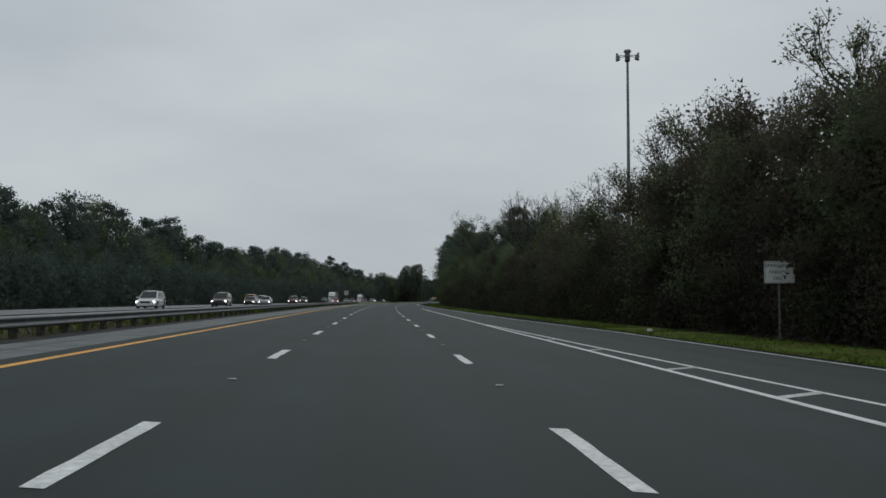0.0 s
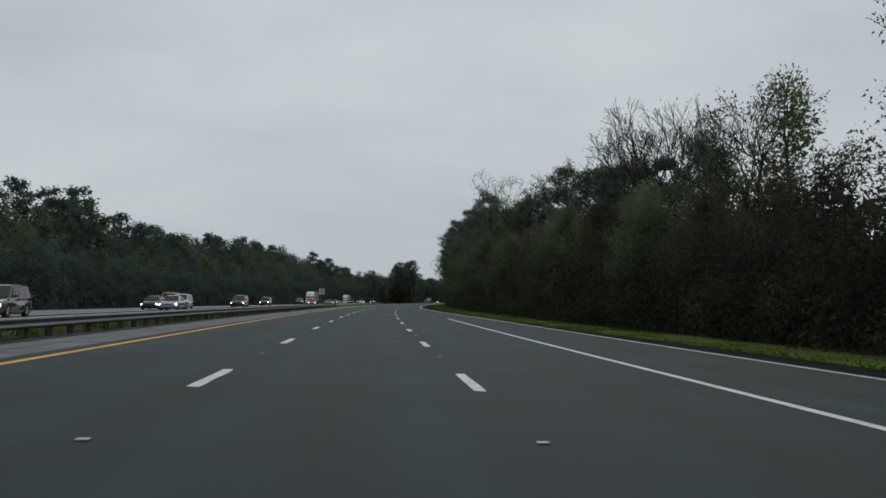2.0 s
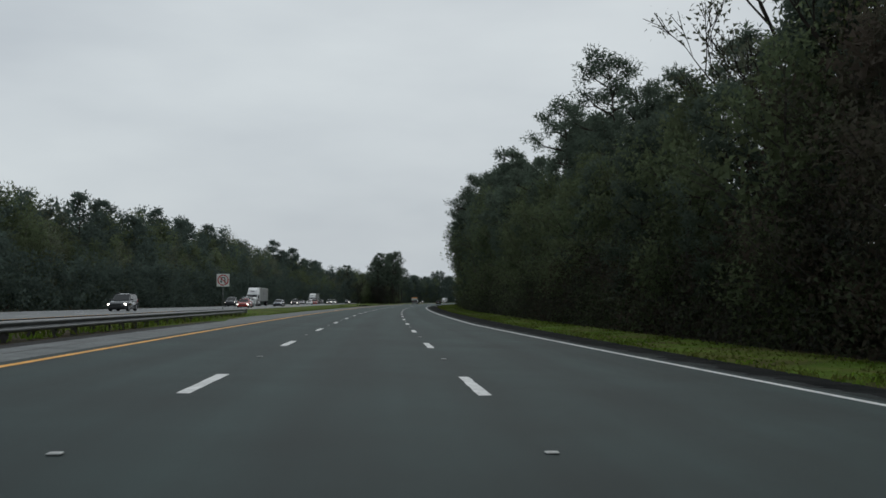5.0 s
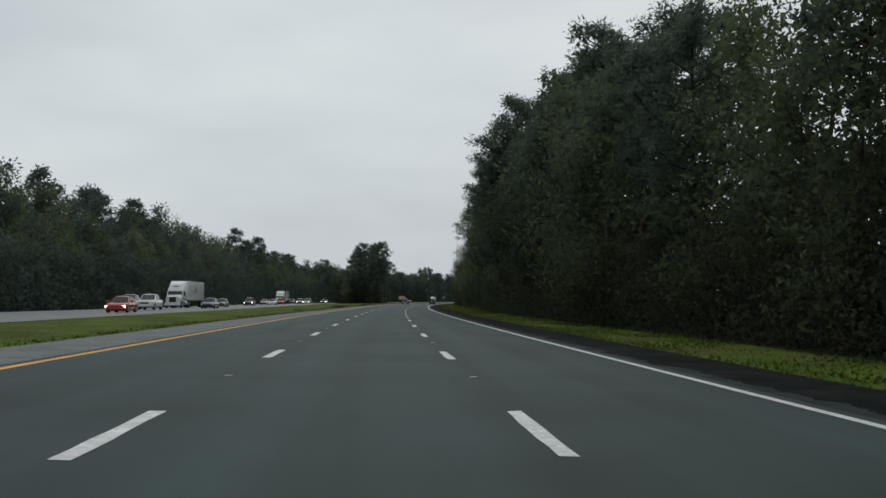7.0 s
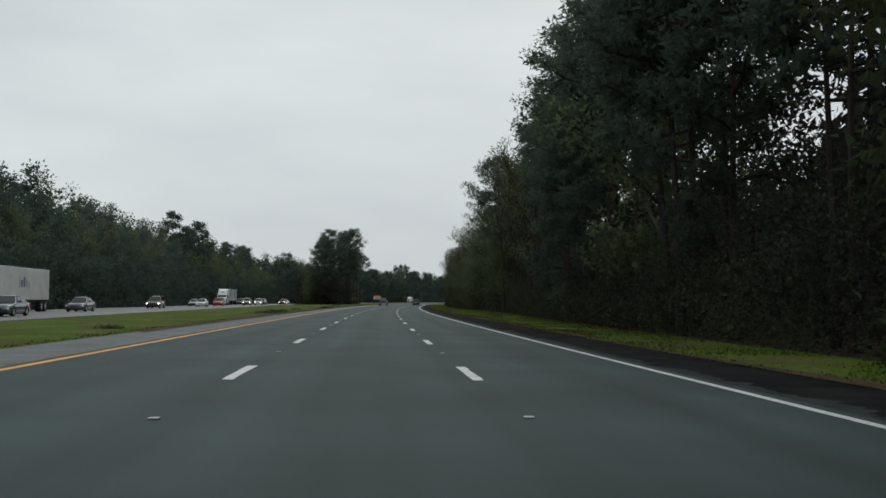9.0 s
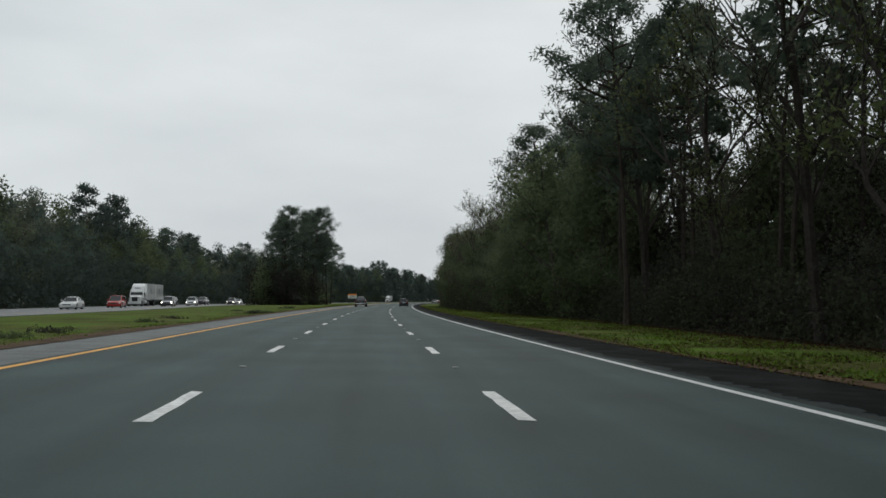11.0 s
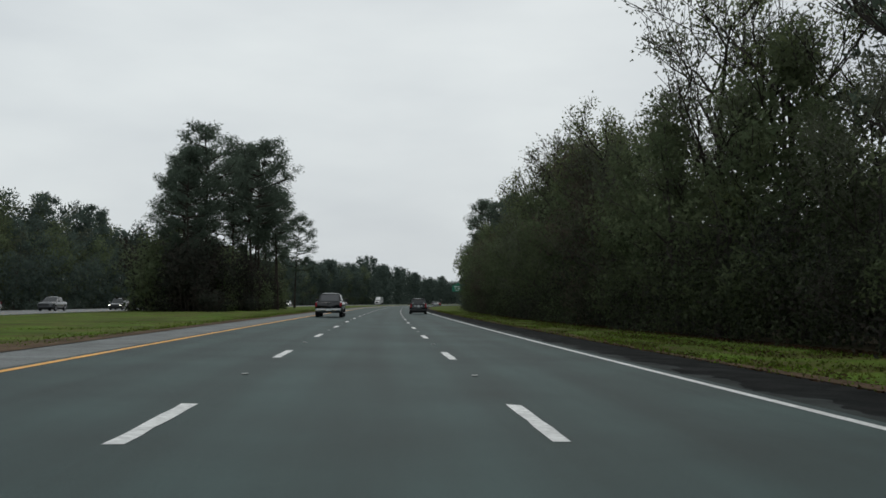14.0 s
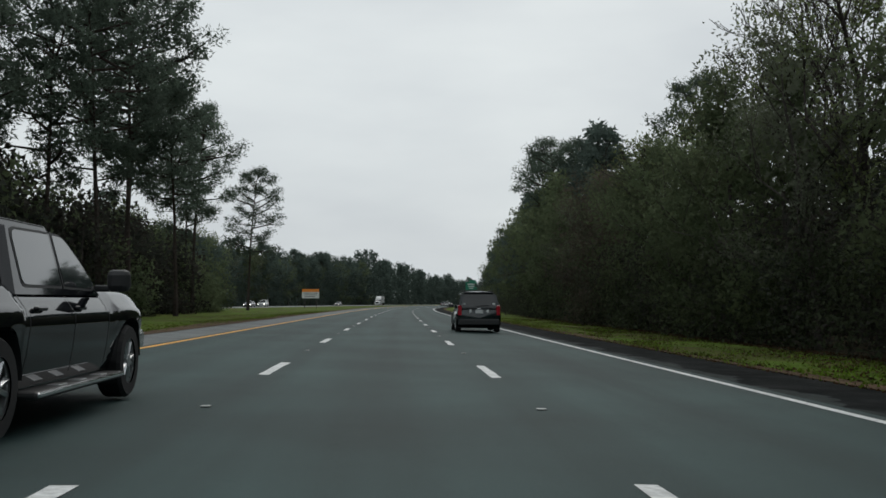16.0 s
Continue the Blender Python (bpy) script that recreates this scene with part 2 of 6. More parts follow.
BRUSH_BROWN = leaf_material("brown_brush", (0.06, 0.048, 0.038), 0.07, 0.3, tint=(0.055, 0.055, 0.038))
FALLEN = leaf_material("fallen_leaves", (0.085, 0.05, 0.028), 0.3, 0.3, tint=(0.06, 0.04, 0.024))
STEEL = material("galvanised_steel", (0.13, 0.138, 0.142), rough=0.45, metal=0.5, grain=0.15, scale=12, stain=0.2, stain_scale=1.2)
DULL_STEEL = material("weathered_steel", (0.13, 0.135, 0.138), rough=0.65, metal=0.3, grain=0.2, scale=8, stain=0.3, stain_scale=0.9)
WOOD_POST = material("weathered_wood", (0.05, 0.048, 0.044), rough=0.9, grain=0.3, scale=12, stain=0.3, stain_scale=2)


# ---------------------------------------------------------------- building helpers
def link(name, mesh, mat=None, parent=None, label=""):
    ob = new(name, mesh)
    if mat:
        mesh.materials.append(mat)
    if parent:
        ob.parent = parent
    return tagged(ob, label)


def raw(name, verts, faces, mat, parent=None, label="", smooth=False):
    me = bpy.data.meshes.new(name)
    me.from_pydata([tuple(v) for v in verts], [], faces)
    if smooth:
        me.polygons.foreach_set("use_smooth", [True] * len(me.polygons))
    me.update()
    return link(name, me, mat, parent, label)


def part(name, bm, mat, parent=None, label="", smooth=False):
    me = bpy.data.meshes.new(name)
    bmesh.ops.recalc_face_normals(bm, faces=bm.faces)
    bm.to_mesh(me)
    bm.free()
    if smooth:
        me.polygons.foreach_set("use_smooth", [True] * len(me.polygons))
    return link(name, me, mat, parent, label)


def thing(name, label, category, group="", kind=""):
    return tagged(new(name), label, category, group, kind)


def add_box(bm, x0, y0, z0, x1, y1, z1, bevel=0.0):
    r = bmesh.ops.create_cube(bm, size=1.0, matrix=Matrix.Translation(((x0 + x1) / 2, (y0 + y1) / 2, (z0 + z1) / 2)) @ Matrix.Diagonal((x1 - x0, y1 - y0, z1 - z0, 1)))
    if bevel:
        es = list({e for v in r["verts"] for e in v.link_edges})
        bmesh.ops.bevel(bm, geom=es, offset=bevel, segments=2, affect="EDGES", profile=0.5)


def add_tube(bm, p0, p1, r0, r1=None, sides=8):
    p0, p1 = Vector(p0), Vector(p1)
    d = p1 - p0
    m = Matrix.Translation((p0 + p1) / 2) @ d.to_track_quat("Z", "Y").to_matrix().to_4x4()
    bmesh.ops.create_cone(bm, cap_ends=True, segments=sides, radius1=r0, radius2=r0 if r1 is None else r1, depth=d.length, matrix=m)


def ribbon(name, s0, s1, left, right, z, mat, parent=None, label="", step=4.0, thick=0.0):
    """A strip that follows the road from s0 to s1 between two offsets, each a number or a function of s."""
    n = max(1, int(round((s1 - s0) / step)))
    f0 = left if callable(left) else (lambda s: left)
    f1 = right if callable(right) else (lambda s: right)
    cols = [0.0, 1.0] if not thick else [0.0, 0.0, 1.0, 1.0]
    verts, faces = [], []
    for i in range(n + 1):
        s = s0 + (s1 - s0) * i / n
        a, b = f0(s), f1(s)
        if thick:
            verts += [at(s, a, z - thick), at(s, a, z), at(s, b, z), at(s, b, z - thick)]
        else:
            verts += [at(s, a, z), at(s, b, z)]
    w = 4 if thick else 2
    for i in range(n):
        for j in range(w - 1):
            p = i * w + j
            faces.append((p, p + 1, p + w + 1, p + w))
    if thick:
        faces += [(0, 3, 2, 1), (n * w, n * w + 1, n * w + 2, n * w + 3)]
    ob = raw(name, verts, faces, mat, parent, label)
    uv = ob.data.uv_layers.new(name="along")
    place_of = []
    for i in range(n + 1):
        s = s0 + (s1 - s0) * i / n
        place_of += [(f0(s), s)] * (w // 2) + [(f1(s), s)] * (w // 2)
    uv.data.foreach_set("uv", [c for lp in ob.data.loops for c in place_of[lp.vertex_index]])
    return ob


def foliage(name, clouds, mat, parent=None, label=""):
    """One mesh of several leaf clouds, its leaves shaded by the way they face."""
    v = np.concatenate([c[0] for c in clouds]).reshape(-1, 3)
    out = np.repeat(np.concatenate([c[1] for c in clouds]), 3, axis=0)
    n = len(v) // 3
    me = bpy.data.meshes.new(name)
    me.vertices.add(3 * n); me.loops.add(3 * n); me.polygons.add(n)
    me.vertices.foreach_set("co", v.astype(np.float32).ravel())
    me.loops.foreach_set("vertex_index", np.arange(3 * n, dtype=np.int32))
    me.polygons.foreach_set("loop_start", np.arange(0, 3 * n, 3, dtype=np.int32))
    me.update(calc_edges=True)
    me.polygons.foreach_set("use_smooth", np.ones(n, dtype=bool))
    me.normals_split_custom_set_from_vertices(out.astype(np.float32))
    return link(name, me, mat, parent, label)


# ---------------------------------------------------------------- ground
rng = np.random.default_rng(7)


def median_edge(s):
    return opposite(s) + 8.6


def ground_sheet():
    lats = [-1600, -700, -300, -150, -90, -75, -64, -56, -48, -40, -32, -26, -20, -15, -11, -8, 0, 8, 12, 16, 22, 30, 45, 70, 120, 300, 700, 1600]
    ss = list(range(-390, 1000, 10)) + list(range(1000, 2990, 40))
    verts, faces = [], []
    for s in ss:
        for lat in lats:
            wild = min(1.0, max(0.0, (lat - 14) / 10)) + min(1.0, max(0.0, (opposite(s) - 10 - lat) / 10))
            z = -0.09 + wild * 0.25 * noise.noise(Vector((s * 0.05, lat * 0.05, 3)))
            verts.append(at(s, lat, z))
    w = len(lats)
    for i in range(len(ss) - 1):
        for j in range(w - 1):
            p = i * w + j
            faces.append((p, p + 1, p + w + 1, p + w))
    return tagged(raw("ground", verts, faces, LITTER), "dark woodland floor of leaf litter reaching the horizon", "ground", kind="structure")


ground_sheet()


def lawn(name, s0, s1, left, right, cols, label, rise=0.0, step=3.0, rough=0.05):
    n = int((s1 - s0) / step)
    verts, faces = [], []
    for i in range(n + 1):
        s = s0 + (s1 - s0) * i / n
        a, b = left(s), right(s)
        for j in range(cols + 1):
            u = j / cols
            lat = a + (b - a) * u
            z = 0.0 + rise * math.sin(math.pi * u) + rough * noise.noise(Vector((s * 0.3, lat * 0.5, 1.0))) * min(1, 4 * u, 4 * (1 - u)) * 2
            if j in (0, cols):
                z -= 0.05
            elif lat > -13 and lat < 0 and s < 222:
                z -= 0.2 * min(1.0, (222 - s) / 25)
            verts.append(at(s, lat, z))
    w = cols + 1
    for i in range(n):
        for j in range(cols):
            p = i * w + j
            faces.append((p, p + 1, p + w + 1, p + w))
    return tagged(raw(name, verts, faces, GRASS_GROUND, smooth=True), label, "grass", kind="structure")


MEDIAN_START = 236.0
lawn("grass_median", -60, 1400, median_edge, lambda s: -7.2 if s < 222 else -7.6, 10, "low green grass median between the two carriageways", rise=0.06)
lawn("grass_verge", -60, 1400, right_pave, lambda s: wood_edge(s) + 1.2, 4, "green grass verge along the edge of the woods")


def ragged(a, amount, q):
    return lambda s: a(s) + amount * (noise.noise(Vector((s * 0.55, q, 0))) + 0.7 * noise.noise(Vector((s * 1.9, q, 5))) + 0.6 * noise.noise(Vector((s * 0.13, q, 9))) + 0.45 * noise.noise(Vector((s * 6.1, q, 2))))


def blades(name, label, s0, s1, left, right, per, high, seed, bias=None, mat=None, what="grass", broad=1.0):
    """Many loose grass tufts or fallen leaves: thin upright triangles, wider where broad."""
    r = np.random.default_rng(seed)
    verts = []
    s = s0
    while s < s1:
        a, b = left(s), right(s)
        k = r.poisson(abs(b - a) * 2.0 * per)
        for _ in range(k):
            q, u = s + r.random() * 2.0, r.random()
            lat = a + (b - a) * (u if bias is None else u ** bias)
            thick = 0.5 + 0.5 * noise.noise(Vector((q * 0.12, lat * 0.2, 9)))
            if r.random() > 0.35 + 0.9 * thick:
                continue
            p = at(q, lat, -0.02)
            hh, ang, wd = high * (0.5 + r.random()) * (0.6 + 0.8 * thick), r.random() * math.tau, (0.02 + 0.04 * r.random()) * broad
            dx, dy = math.cos(ang) * wd, math.sin(ang) * wd
            lx, ly = r.normal(0, 0.4) * hh, r.normal(0, 0.4) * hh
            verts.append(((p.x - dx, p.y - dy, p.z), (p.x + dx, p.y + dy, p.z), (p.x + lx, p.y + ly, p.z + hh)))
        s += 2.0
    out = r.normal(0, 0.25, (len(verts), 3)) + (0.0, 0.0, 1.0)
    return tagged(foliage(name, [(np.array(verts), out / np.linalg.norm(out, axis=1)[:, None])], mat or GRASS_BLADE), label, what, kind="stuff")


blades("verge_grass_blades", "tufts of green grass on the verge by the woods", 14, 620, lambda s: right_pave(s) - 0.12, lambda s: wood_edge(s) + 0.6, 34, 0.06, 11)
blades("leaf_litter", "brown fallen leaves along the edge of the woods", 340, 640, lambda s: wood_edge(s) + 1.6, lambda s: wood_edge(s) - 2.6, 34, 0.04, 13, bias=1.9, mat=FALLEN, what="leaf litter", broad=1.6)
blades("edge_litter", "reddish-brown leaves and dirt beside the shoulder", 330, 640, lambda s: right_pave(s) - 0.15, lambda s: right_pave(s) + 1.5, 30, 0.035, 14, bias=2.2, mat=FALLEN, what="leaf litter", broad=1.6)
blades("rail_grass_blades", "rough dull grass under the guard rail", 2, 236, lambda s: -12.5, lambda s: -8.25, 9, 0.16, 15, bias=0.7)
blades("median_grass_blades", "tufts of green grass on the median", 236, 640, median_edge, lambda s: -7.85, 24, 0.05, 12, bias=0.55)

tagged(ribbon("gravel_strip", -60, 222, ragged(lambda s: -8.15, 0.2, 3.0), -7.25, -0.045, GRAVEL, step=3.0), "grey gravel under the guard rail", "gravel", kind="structure")
# dirt shows where grass meets pavement
tagged(ribbon("dirt_edge", 330, 1200, lambda s: -7.75 - (0.9 if s > 350 else 0.2) * (0.7 + 0.35 * math.sin(s * 0.21) + 0.3 * math.sin(s * 0.057)), lambda s: -7.4, 0.012, DIRT, step=2.0), "brown bare dirt along the edge of the shoulder", "dirt", kind="structure")
tagged(ribbon("dirt_border", 300, 1200, lambda s: right_pave(s) - 0.05, lambda s: right_pave(s) + 0.4 + 0.25 * math.sin(s * 0.19), 0.008, DIRT, step=2.0), "brown bare dirt along the dark shoulder", "dirt", kind="structure")

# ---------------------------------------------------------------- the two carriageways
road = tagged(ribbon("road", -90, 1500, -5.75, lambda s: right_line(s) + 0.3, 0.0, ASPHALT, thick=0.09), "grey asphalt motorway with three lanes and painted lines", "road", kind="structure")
tagged(ribbon("shoulder_inner", -90, 1500, lambda s: -7.25 if s < 215 else -7.7, -5.75, -0.004, ASPHALT_OLD, thick=0.08), "pale worn paved shoulder beside the yellow line", "shoulder", kind="structure")
tagged(ribbon("shoulder_outer", -90, 1500, lambda s: right_line(s) + 0.3, right_pave, -0.006, ASPHALT_DARK, thick=0.08), "dark wet asphalt shoulder beside the white edge line", "shoulder", kind="structure")
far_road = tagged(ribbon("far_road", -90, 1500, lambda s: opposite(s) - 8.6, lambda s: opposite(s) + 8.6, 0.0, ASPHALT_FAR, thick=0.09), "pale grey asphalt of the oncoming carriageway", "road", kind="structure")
tagged(ribbon("broken_edge", 130, 700, lambda s: right_line(s) + 0.28, ragged(lambda s: right_line(s) + 0.62, 0.42, 7.0), -0.001, ASPHALT_OLD_EDGE, road, step=0.16), "ragged broken edge of the road surface")
ribbon("seam", -60, 232, -6.65, -6.58, 0.003, SEAM, road, "tar seam")


def stripe(name, s0, s1, lat, wide, mat, parent, label="", step=4.0):
    f = lat if callable(lat) else (lambda s: lat)
    return ribbon(name, s0, s1, lambda s: f(s) - wide / 2, lambda s: f(s) + wide / 2, 0.006, mat, parent, label, step)


stripe("edge_line", -60, 1400, yellow_line, 0.17, YELLOW_LINE, road, "yellow edge line")
stripe("edge_line", -60, 1400, right_line, 0.15, WHITE_LINE, road, "white edge line")
stripe("bay_line", -60, 134.5, lambda s: float(np.interp(s, [-60, 0, 30, 44, 60, 80, 134], [5.6, 5.6, 5.62, 5.58, 5.7, 5.65, 5.36])), 0.18, WHITE_LINE, road, "white line of the parking bay")
stripe("gore_line", -60, 51, lambda s: float(np.interp(s, [-60, 12, 27, 44, 51], [10.5, 6.85, 6.35, 5.96, 5.78])), 0.15, WHITE_LINE, road, "white line of the painted gore")
for s in (-12.0, 1.0, 14.2, 19.5, 26.5, 33.0):
    lat0, lat1 = 5.65, float(np.interp(s, [-60, 12, 27, 44], [10.5, 6.85, 6.35, 5.98]))
    raw("gore_bar", [at(s - 0.9, lat0, 0.008), at(s - 0.6, lat0, 0.008), at(s + 0.5, lat1, 0.008), at(s + 0.2, lat1, 0.008)], [(0, 1, 2, 3)], WORN_LINE, road)


def paint_patch(name, s0, s1, lat, wide, mat, parent, seed):
    """One painted dash with slightly ragged ends and sides."""
    r = random.Random(seed)
    n = 7
    left, right = [], []
    for i in range(n):
        u = s0 + (s1 - s0) * i / (n - 1)
        end = 0.06 if i in (0, n - 1) else 0.0
        left.append(at(u + r.uniform(-end, end), lat - wide / 2 + r.uniform(-0.012, 0.012), 0.006))
        right.append(at(u + r.uniform(-end, end), lat + wide / 2 + r.uniform(-0.012, 0.012), 0.006))
    verts = left + right
    return raw(name, verts, [(i, n + i, n + i + 1, i + 1) for i in range(n - 1)], mat, parent)


PERIOD, DASH = 12.192, 3.05
for i in range(-2, 75):
    far = 9.43 + i * PERIOD
    paint_patch("lane_dash", far - DASH, far, 1.83, 0.17, WHITE_LINE, road, i)
    paint_patch("lane_dash", far - DASH - 0.35, far - 0.35, -1.83, 0.17, WHITE_LINE, road, 500 + i)
STUD = material("road_stud", (0.36, 0.37, 0.36), rough=0.4, grain=0.3, scale=20)
stud_me = None
for i in range(-1, 48):
    for lat in (1.83, -1.83):
        m = stand(9.43 + i * PERIOD + 4.5 + (0 if lat > 0 else -0.35), lat, 0.004)
        if stud_me is None:
            bm = bmesh.new(); add_box(bm, -0.055, -0.05, 0, 0.055, 0.05, 0.016, 0.01)
            ob = part("road_stud", bm, STUD, road); stud_me = ob.data
        else:
            ob = link("road_stud", stud_me, None, road)
        ob.matrix_world = m
for lat in (-1.83, 1.83):
    for i in range(6, 60):
        far = i * PERIOD
        stripe("far_dash", far - DASH, far, lambda s, q=lat: opposite(s) + q, 0.15, WHITE_LINE, far_road, step=3.05)
stripe("far_line", -60, 1300, lambda s: opposite(s) + 5.45, 0.15, YELLOW_LINE, far_road, "yellow edge line")
stripe("far_line", -60, 1300, lambda s: opposite(s) - 5.45, 0.15, WHITE_LINE, far_road, "white edge line")


# ---------------------------------------------------------------- trees
def tube_mesh(segments, sides=5):
    """Verts and faces of tapered limbs, each (p0, p1, r0, r1)."""
    verts, faces = [], []
    for p0, p1, r0, r1 in segments:
        k = sides if r0 > 0.05 else 3
        d = (p1 - p0)
        d = d.normalized() if d.length > 1e-6 else Vector((0, 0, 1))
        side = d.orthogonal().normalized()
        up = d.cross(side)
        i = len(verts)
        for p, r in ((p0, r0), (p1, r1)):
            for j in range(k):
                a = math.tau * j / k
                verts.append(p + side * (r * math.cos(a)) + up * (r * math.sin(a)))
        for j in range(k):
            faces.append((i + j, i + (j + 1) % k, i + k + (j + 1) % k, i + k + j))
    return verts, faces


def leaf_cloud(centres, seed, count, radius, size, slim=1.0, flat=1.0, hub=None, reach=4.0):
    """Clumps of small leaves: count triangles round each centre, and the way each leaf faces, outward from its clump and from the hub of the crown."""
    r = np.random.default_rng(seed)
    c = np.repeat(np.array([tuple(x) for x in centres]), count, axis=0)
    n = len(c)
    off = r.normal(0, 1, (n, 3)); off /= np.linalg.norm(off, axis=1)[:, None] + 1e-9
    off *= (r.random((n, 1)) ** 0.42) * radius
    off[:, 2] *= flat
    mid_ = c + off
    a = r.normal(0, 1, (n, 3)) + off * (1.6 / max(radius, 0.01)) * (slim > 1.5)
    a /= np.linalg.norm(a, axis=1)[:, None]
    b = np.cross(a, r.normal(0, 1, (n, 3))); b /= np.linalg.norm(b, axis=1)[:, None] + 1e-9
    sz = size * (0.6 + 0.8 * r.random((n, 1)))
    v = np.stack([mid_ - b * sz * 0.5 / slim, mid_ + b * sz * 0.5 / slim, mid_ + a * sz * 0.95], axis=1)
    out = off / radius + r.normal(0, 0.22, (n, 3))
    if hub is not None:
        out += 0.8 * (mid_ - np.array(tuple(hub))) / reach
    out[:, 2] += 0.3
    out /= np.linalg.norm(out, axis=1)[:, None] + 1e-9
    turned = (np.cross(v[:, 1] - v[:, 0], v[:, 2] - v[:, 0]) * out).sum(axis=1) < 0
    v[turned] = v[turned][:, [1, 0, 2]]
    return v, out


def bent_trunk(r, high, base, top, lean=0.02, steps=7):
    pts, p, d = [], Vector((0, 0, -0.3)), Vector((r.gauss(0, lean), r.gauss(0, lean), 1))
    for i in range(steps + 1):
        pts.append(p.copy())
        p = p + d * (high + 0.3) / steps
        d += Vector((r.gauss(0, 0.025), r.gauss(0, 0.025), 0))
    rad = [base + (top - base) * (i / steps) ** 0.8 for i in range(steps + 1)]
    rad[0] *= 1.35
    return pts, [(pts[i], pts[i + 1], rad[i], rad[i + 1]) for i in range(steps)], rad


def along(pts, u):
    x = u * (len(pts) - 1)
    i = min(int(x), len(pts) - 2)
    return pts[i].lerp(pts[i + 1], x - i)


def pine(seed, high=18.0, clear=0.45, spread=3.2, limbs=22, per=60, leaf=0.34, needles=None, sides=6, puff=1.0, slim=2.2, name="pine_tree"):
    """A tall pine: bare straight trunk, open crown of rounded needle puffs set along level limbs."""
    r = random.Random(seed)
    tree = thing(name, "tall pine tree with a bare trunk and ragged dark crown", "tree")
    pts, seg, rad = bent_trunk(r, high, 0.0105 * high, 0.03)
    big, small = [], []
    for i in range(limbs):
        u = clear + (0.985 - clear) * (i / (limbs - 1)) ** 0.9
        p = along(pts, u)
        t = (u - clear) / (1 - clear)
        length = spread * (0.25 + 1.05 * math.sin(math.pi * min(1, 0.2 + 0.76 * t))) * r.uniform(0.5, 1.2)
        a = i * 2.4 + r.uniform(-0.7, 0.7)
        rise = r.uniform(-0.1, 0.25) + 0.45 * t
        d = Vector((math.cos(a), math.sin(a), rise)).normalized()
        q = p + d * length * 0.55
        e = q + Vector((d.x, d.y, d.z + 0.4)).normalized() * length * 0.45
        w = 0.014 + 0.02 * length
        seg += [(p, q, w, w * 0.65), (q, e, w * 0.65, 0.015)]
        side = Vector((-d.y, d.x, 0.15)) * length * 0.3
        for k in (1, -1):
            f = q + side * k * r.uniform(0.7, 1.2) + d * 0.2 * length
            seg.append((q, f, w * 0.5, 0.012))
            small.append(f)
        if length > 1.6:
            g = q.lerp(e, 0.45) + Vector((r.gauss(0, 0.2), r.gauss(0, 0.2), 0.25))
            small.append(g)
        big.append(e)
    big.append(pts[-1] + Vector((0, 0, 0.2)))
    for _ in range(r.randint(3, 7)):
        u = r.uniform(0.2, max(0.25, clear))
        p, a, ln = along(pts, u), r.uniform(0, math.tau), r.uniform(0.5, 1.8)
        seg.append((p, p + Vector((math.cos(a), math.sin(a), r.uniform(-0.2, 0.3))) * ln, 0.035, 0.012))
    v, f = tube_mesh(seg, sides)
    raw("trunk", v, f, BARK, tree)
    hub, reach = along(pts, 0.5 + clear * 0.35), spread * 1.3
    foliage("crown", [leaf_cloud(big, seed, per, 0.95 * puff, leaf, slim=slim, flat=0.66, hub=hub, reach=reach),
                      leaf_cloud(small, seed + 1, int(per * 0.7), 0.74 * puff, leaf, slim=slim, flat=0.66, hub=hub, reach=reach),
                      leaf_cloud(big + small, seed + 2, max(3, per // 7), 0.5 * puff, leaf * 1.4, slim=slim * 0.6, flat=0.6, hub=hub, reach=reach)], needles or NEEDLES, tree)
    return tree


def branching(r, p, d, length, rad, level, seg, tips, up=0.25, fork=3, wild=0.5):
    q = p + d * length * 0.5 + Vector((r.gauss(0, 0.05), r.gauss(0, 0.05), 0)) * length
    e = q + (d + Vector((r.gauss(0, 0.15), r.gauss(0, 0.15), up * 0.5))).normalized() * length * 0.5
    if level == 0:
        seg.append((p, e, rad, rad * 0.6))
        tips += [q, e]
        return
    seg += [(p, q, rad, rad * 0.8), (q, e, rad * 0.8, rad * 0.6)]
    for i in range(fork):
        k = r.uniform(0.45, 1.0) if i else 1.0
        start = q.lerp(e, max(0, k * 2 - 1)) if k > 0.5 else p.lerp(q, k * 2)
        nd = (d + Vector((r.gauss(0, wild), r.gauss(0, wild), r.gauss(up, 0.25)))).normalized()
        branching(r, start, nd, length * r.uniform(0.55, 0.8), rad * 0.55, level - 1, seg, tips, up, fork, wild)


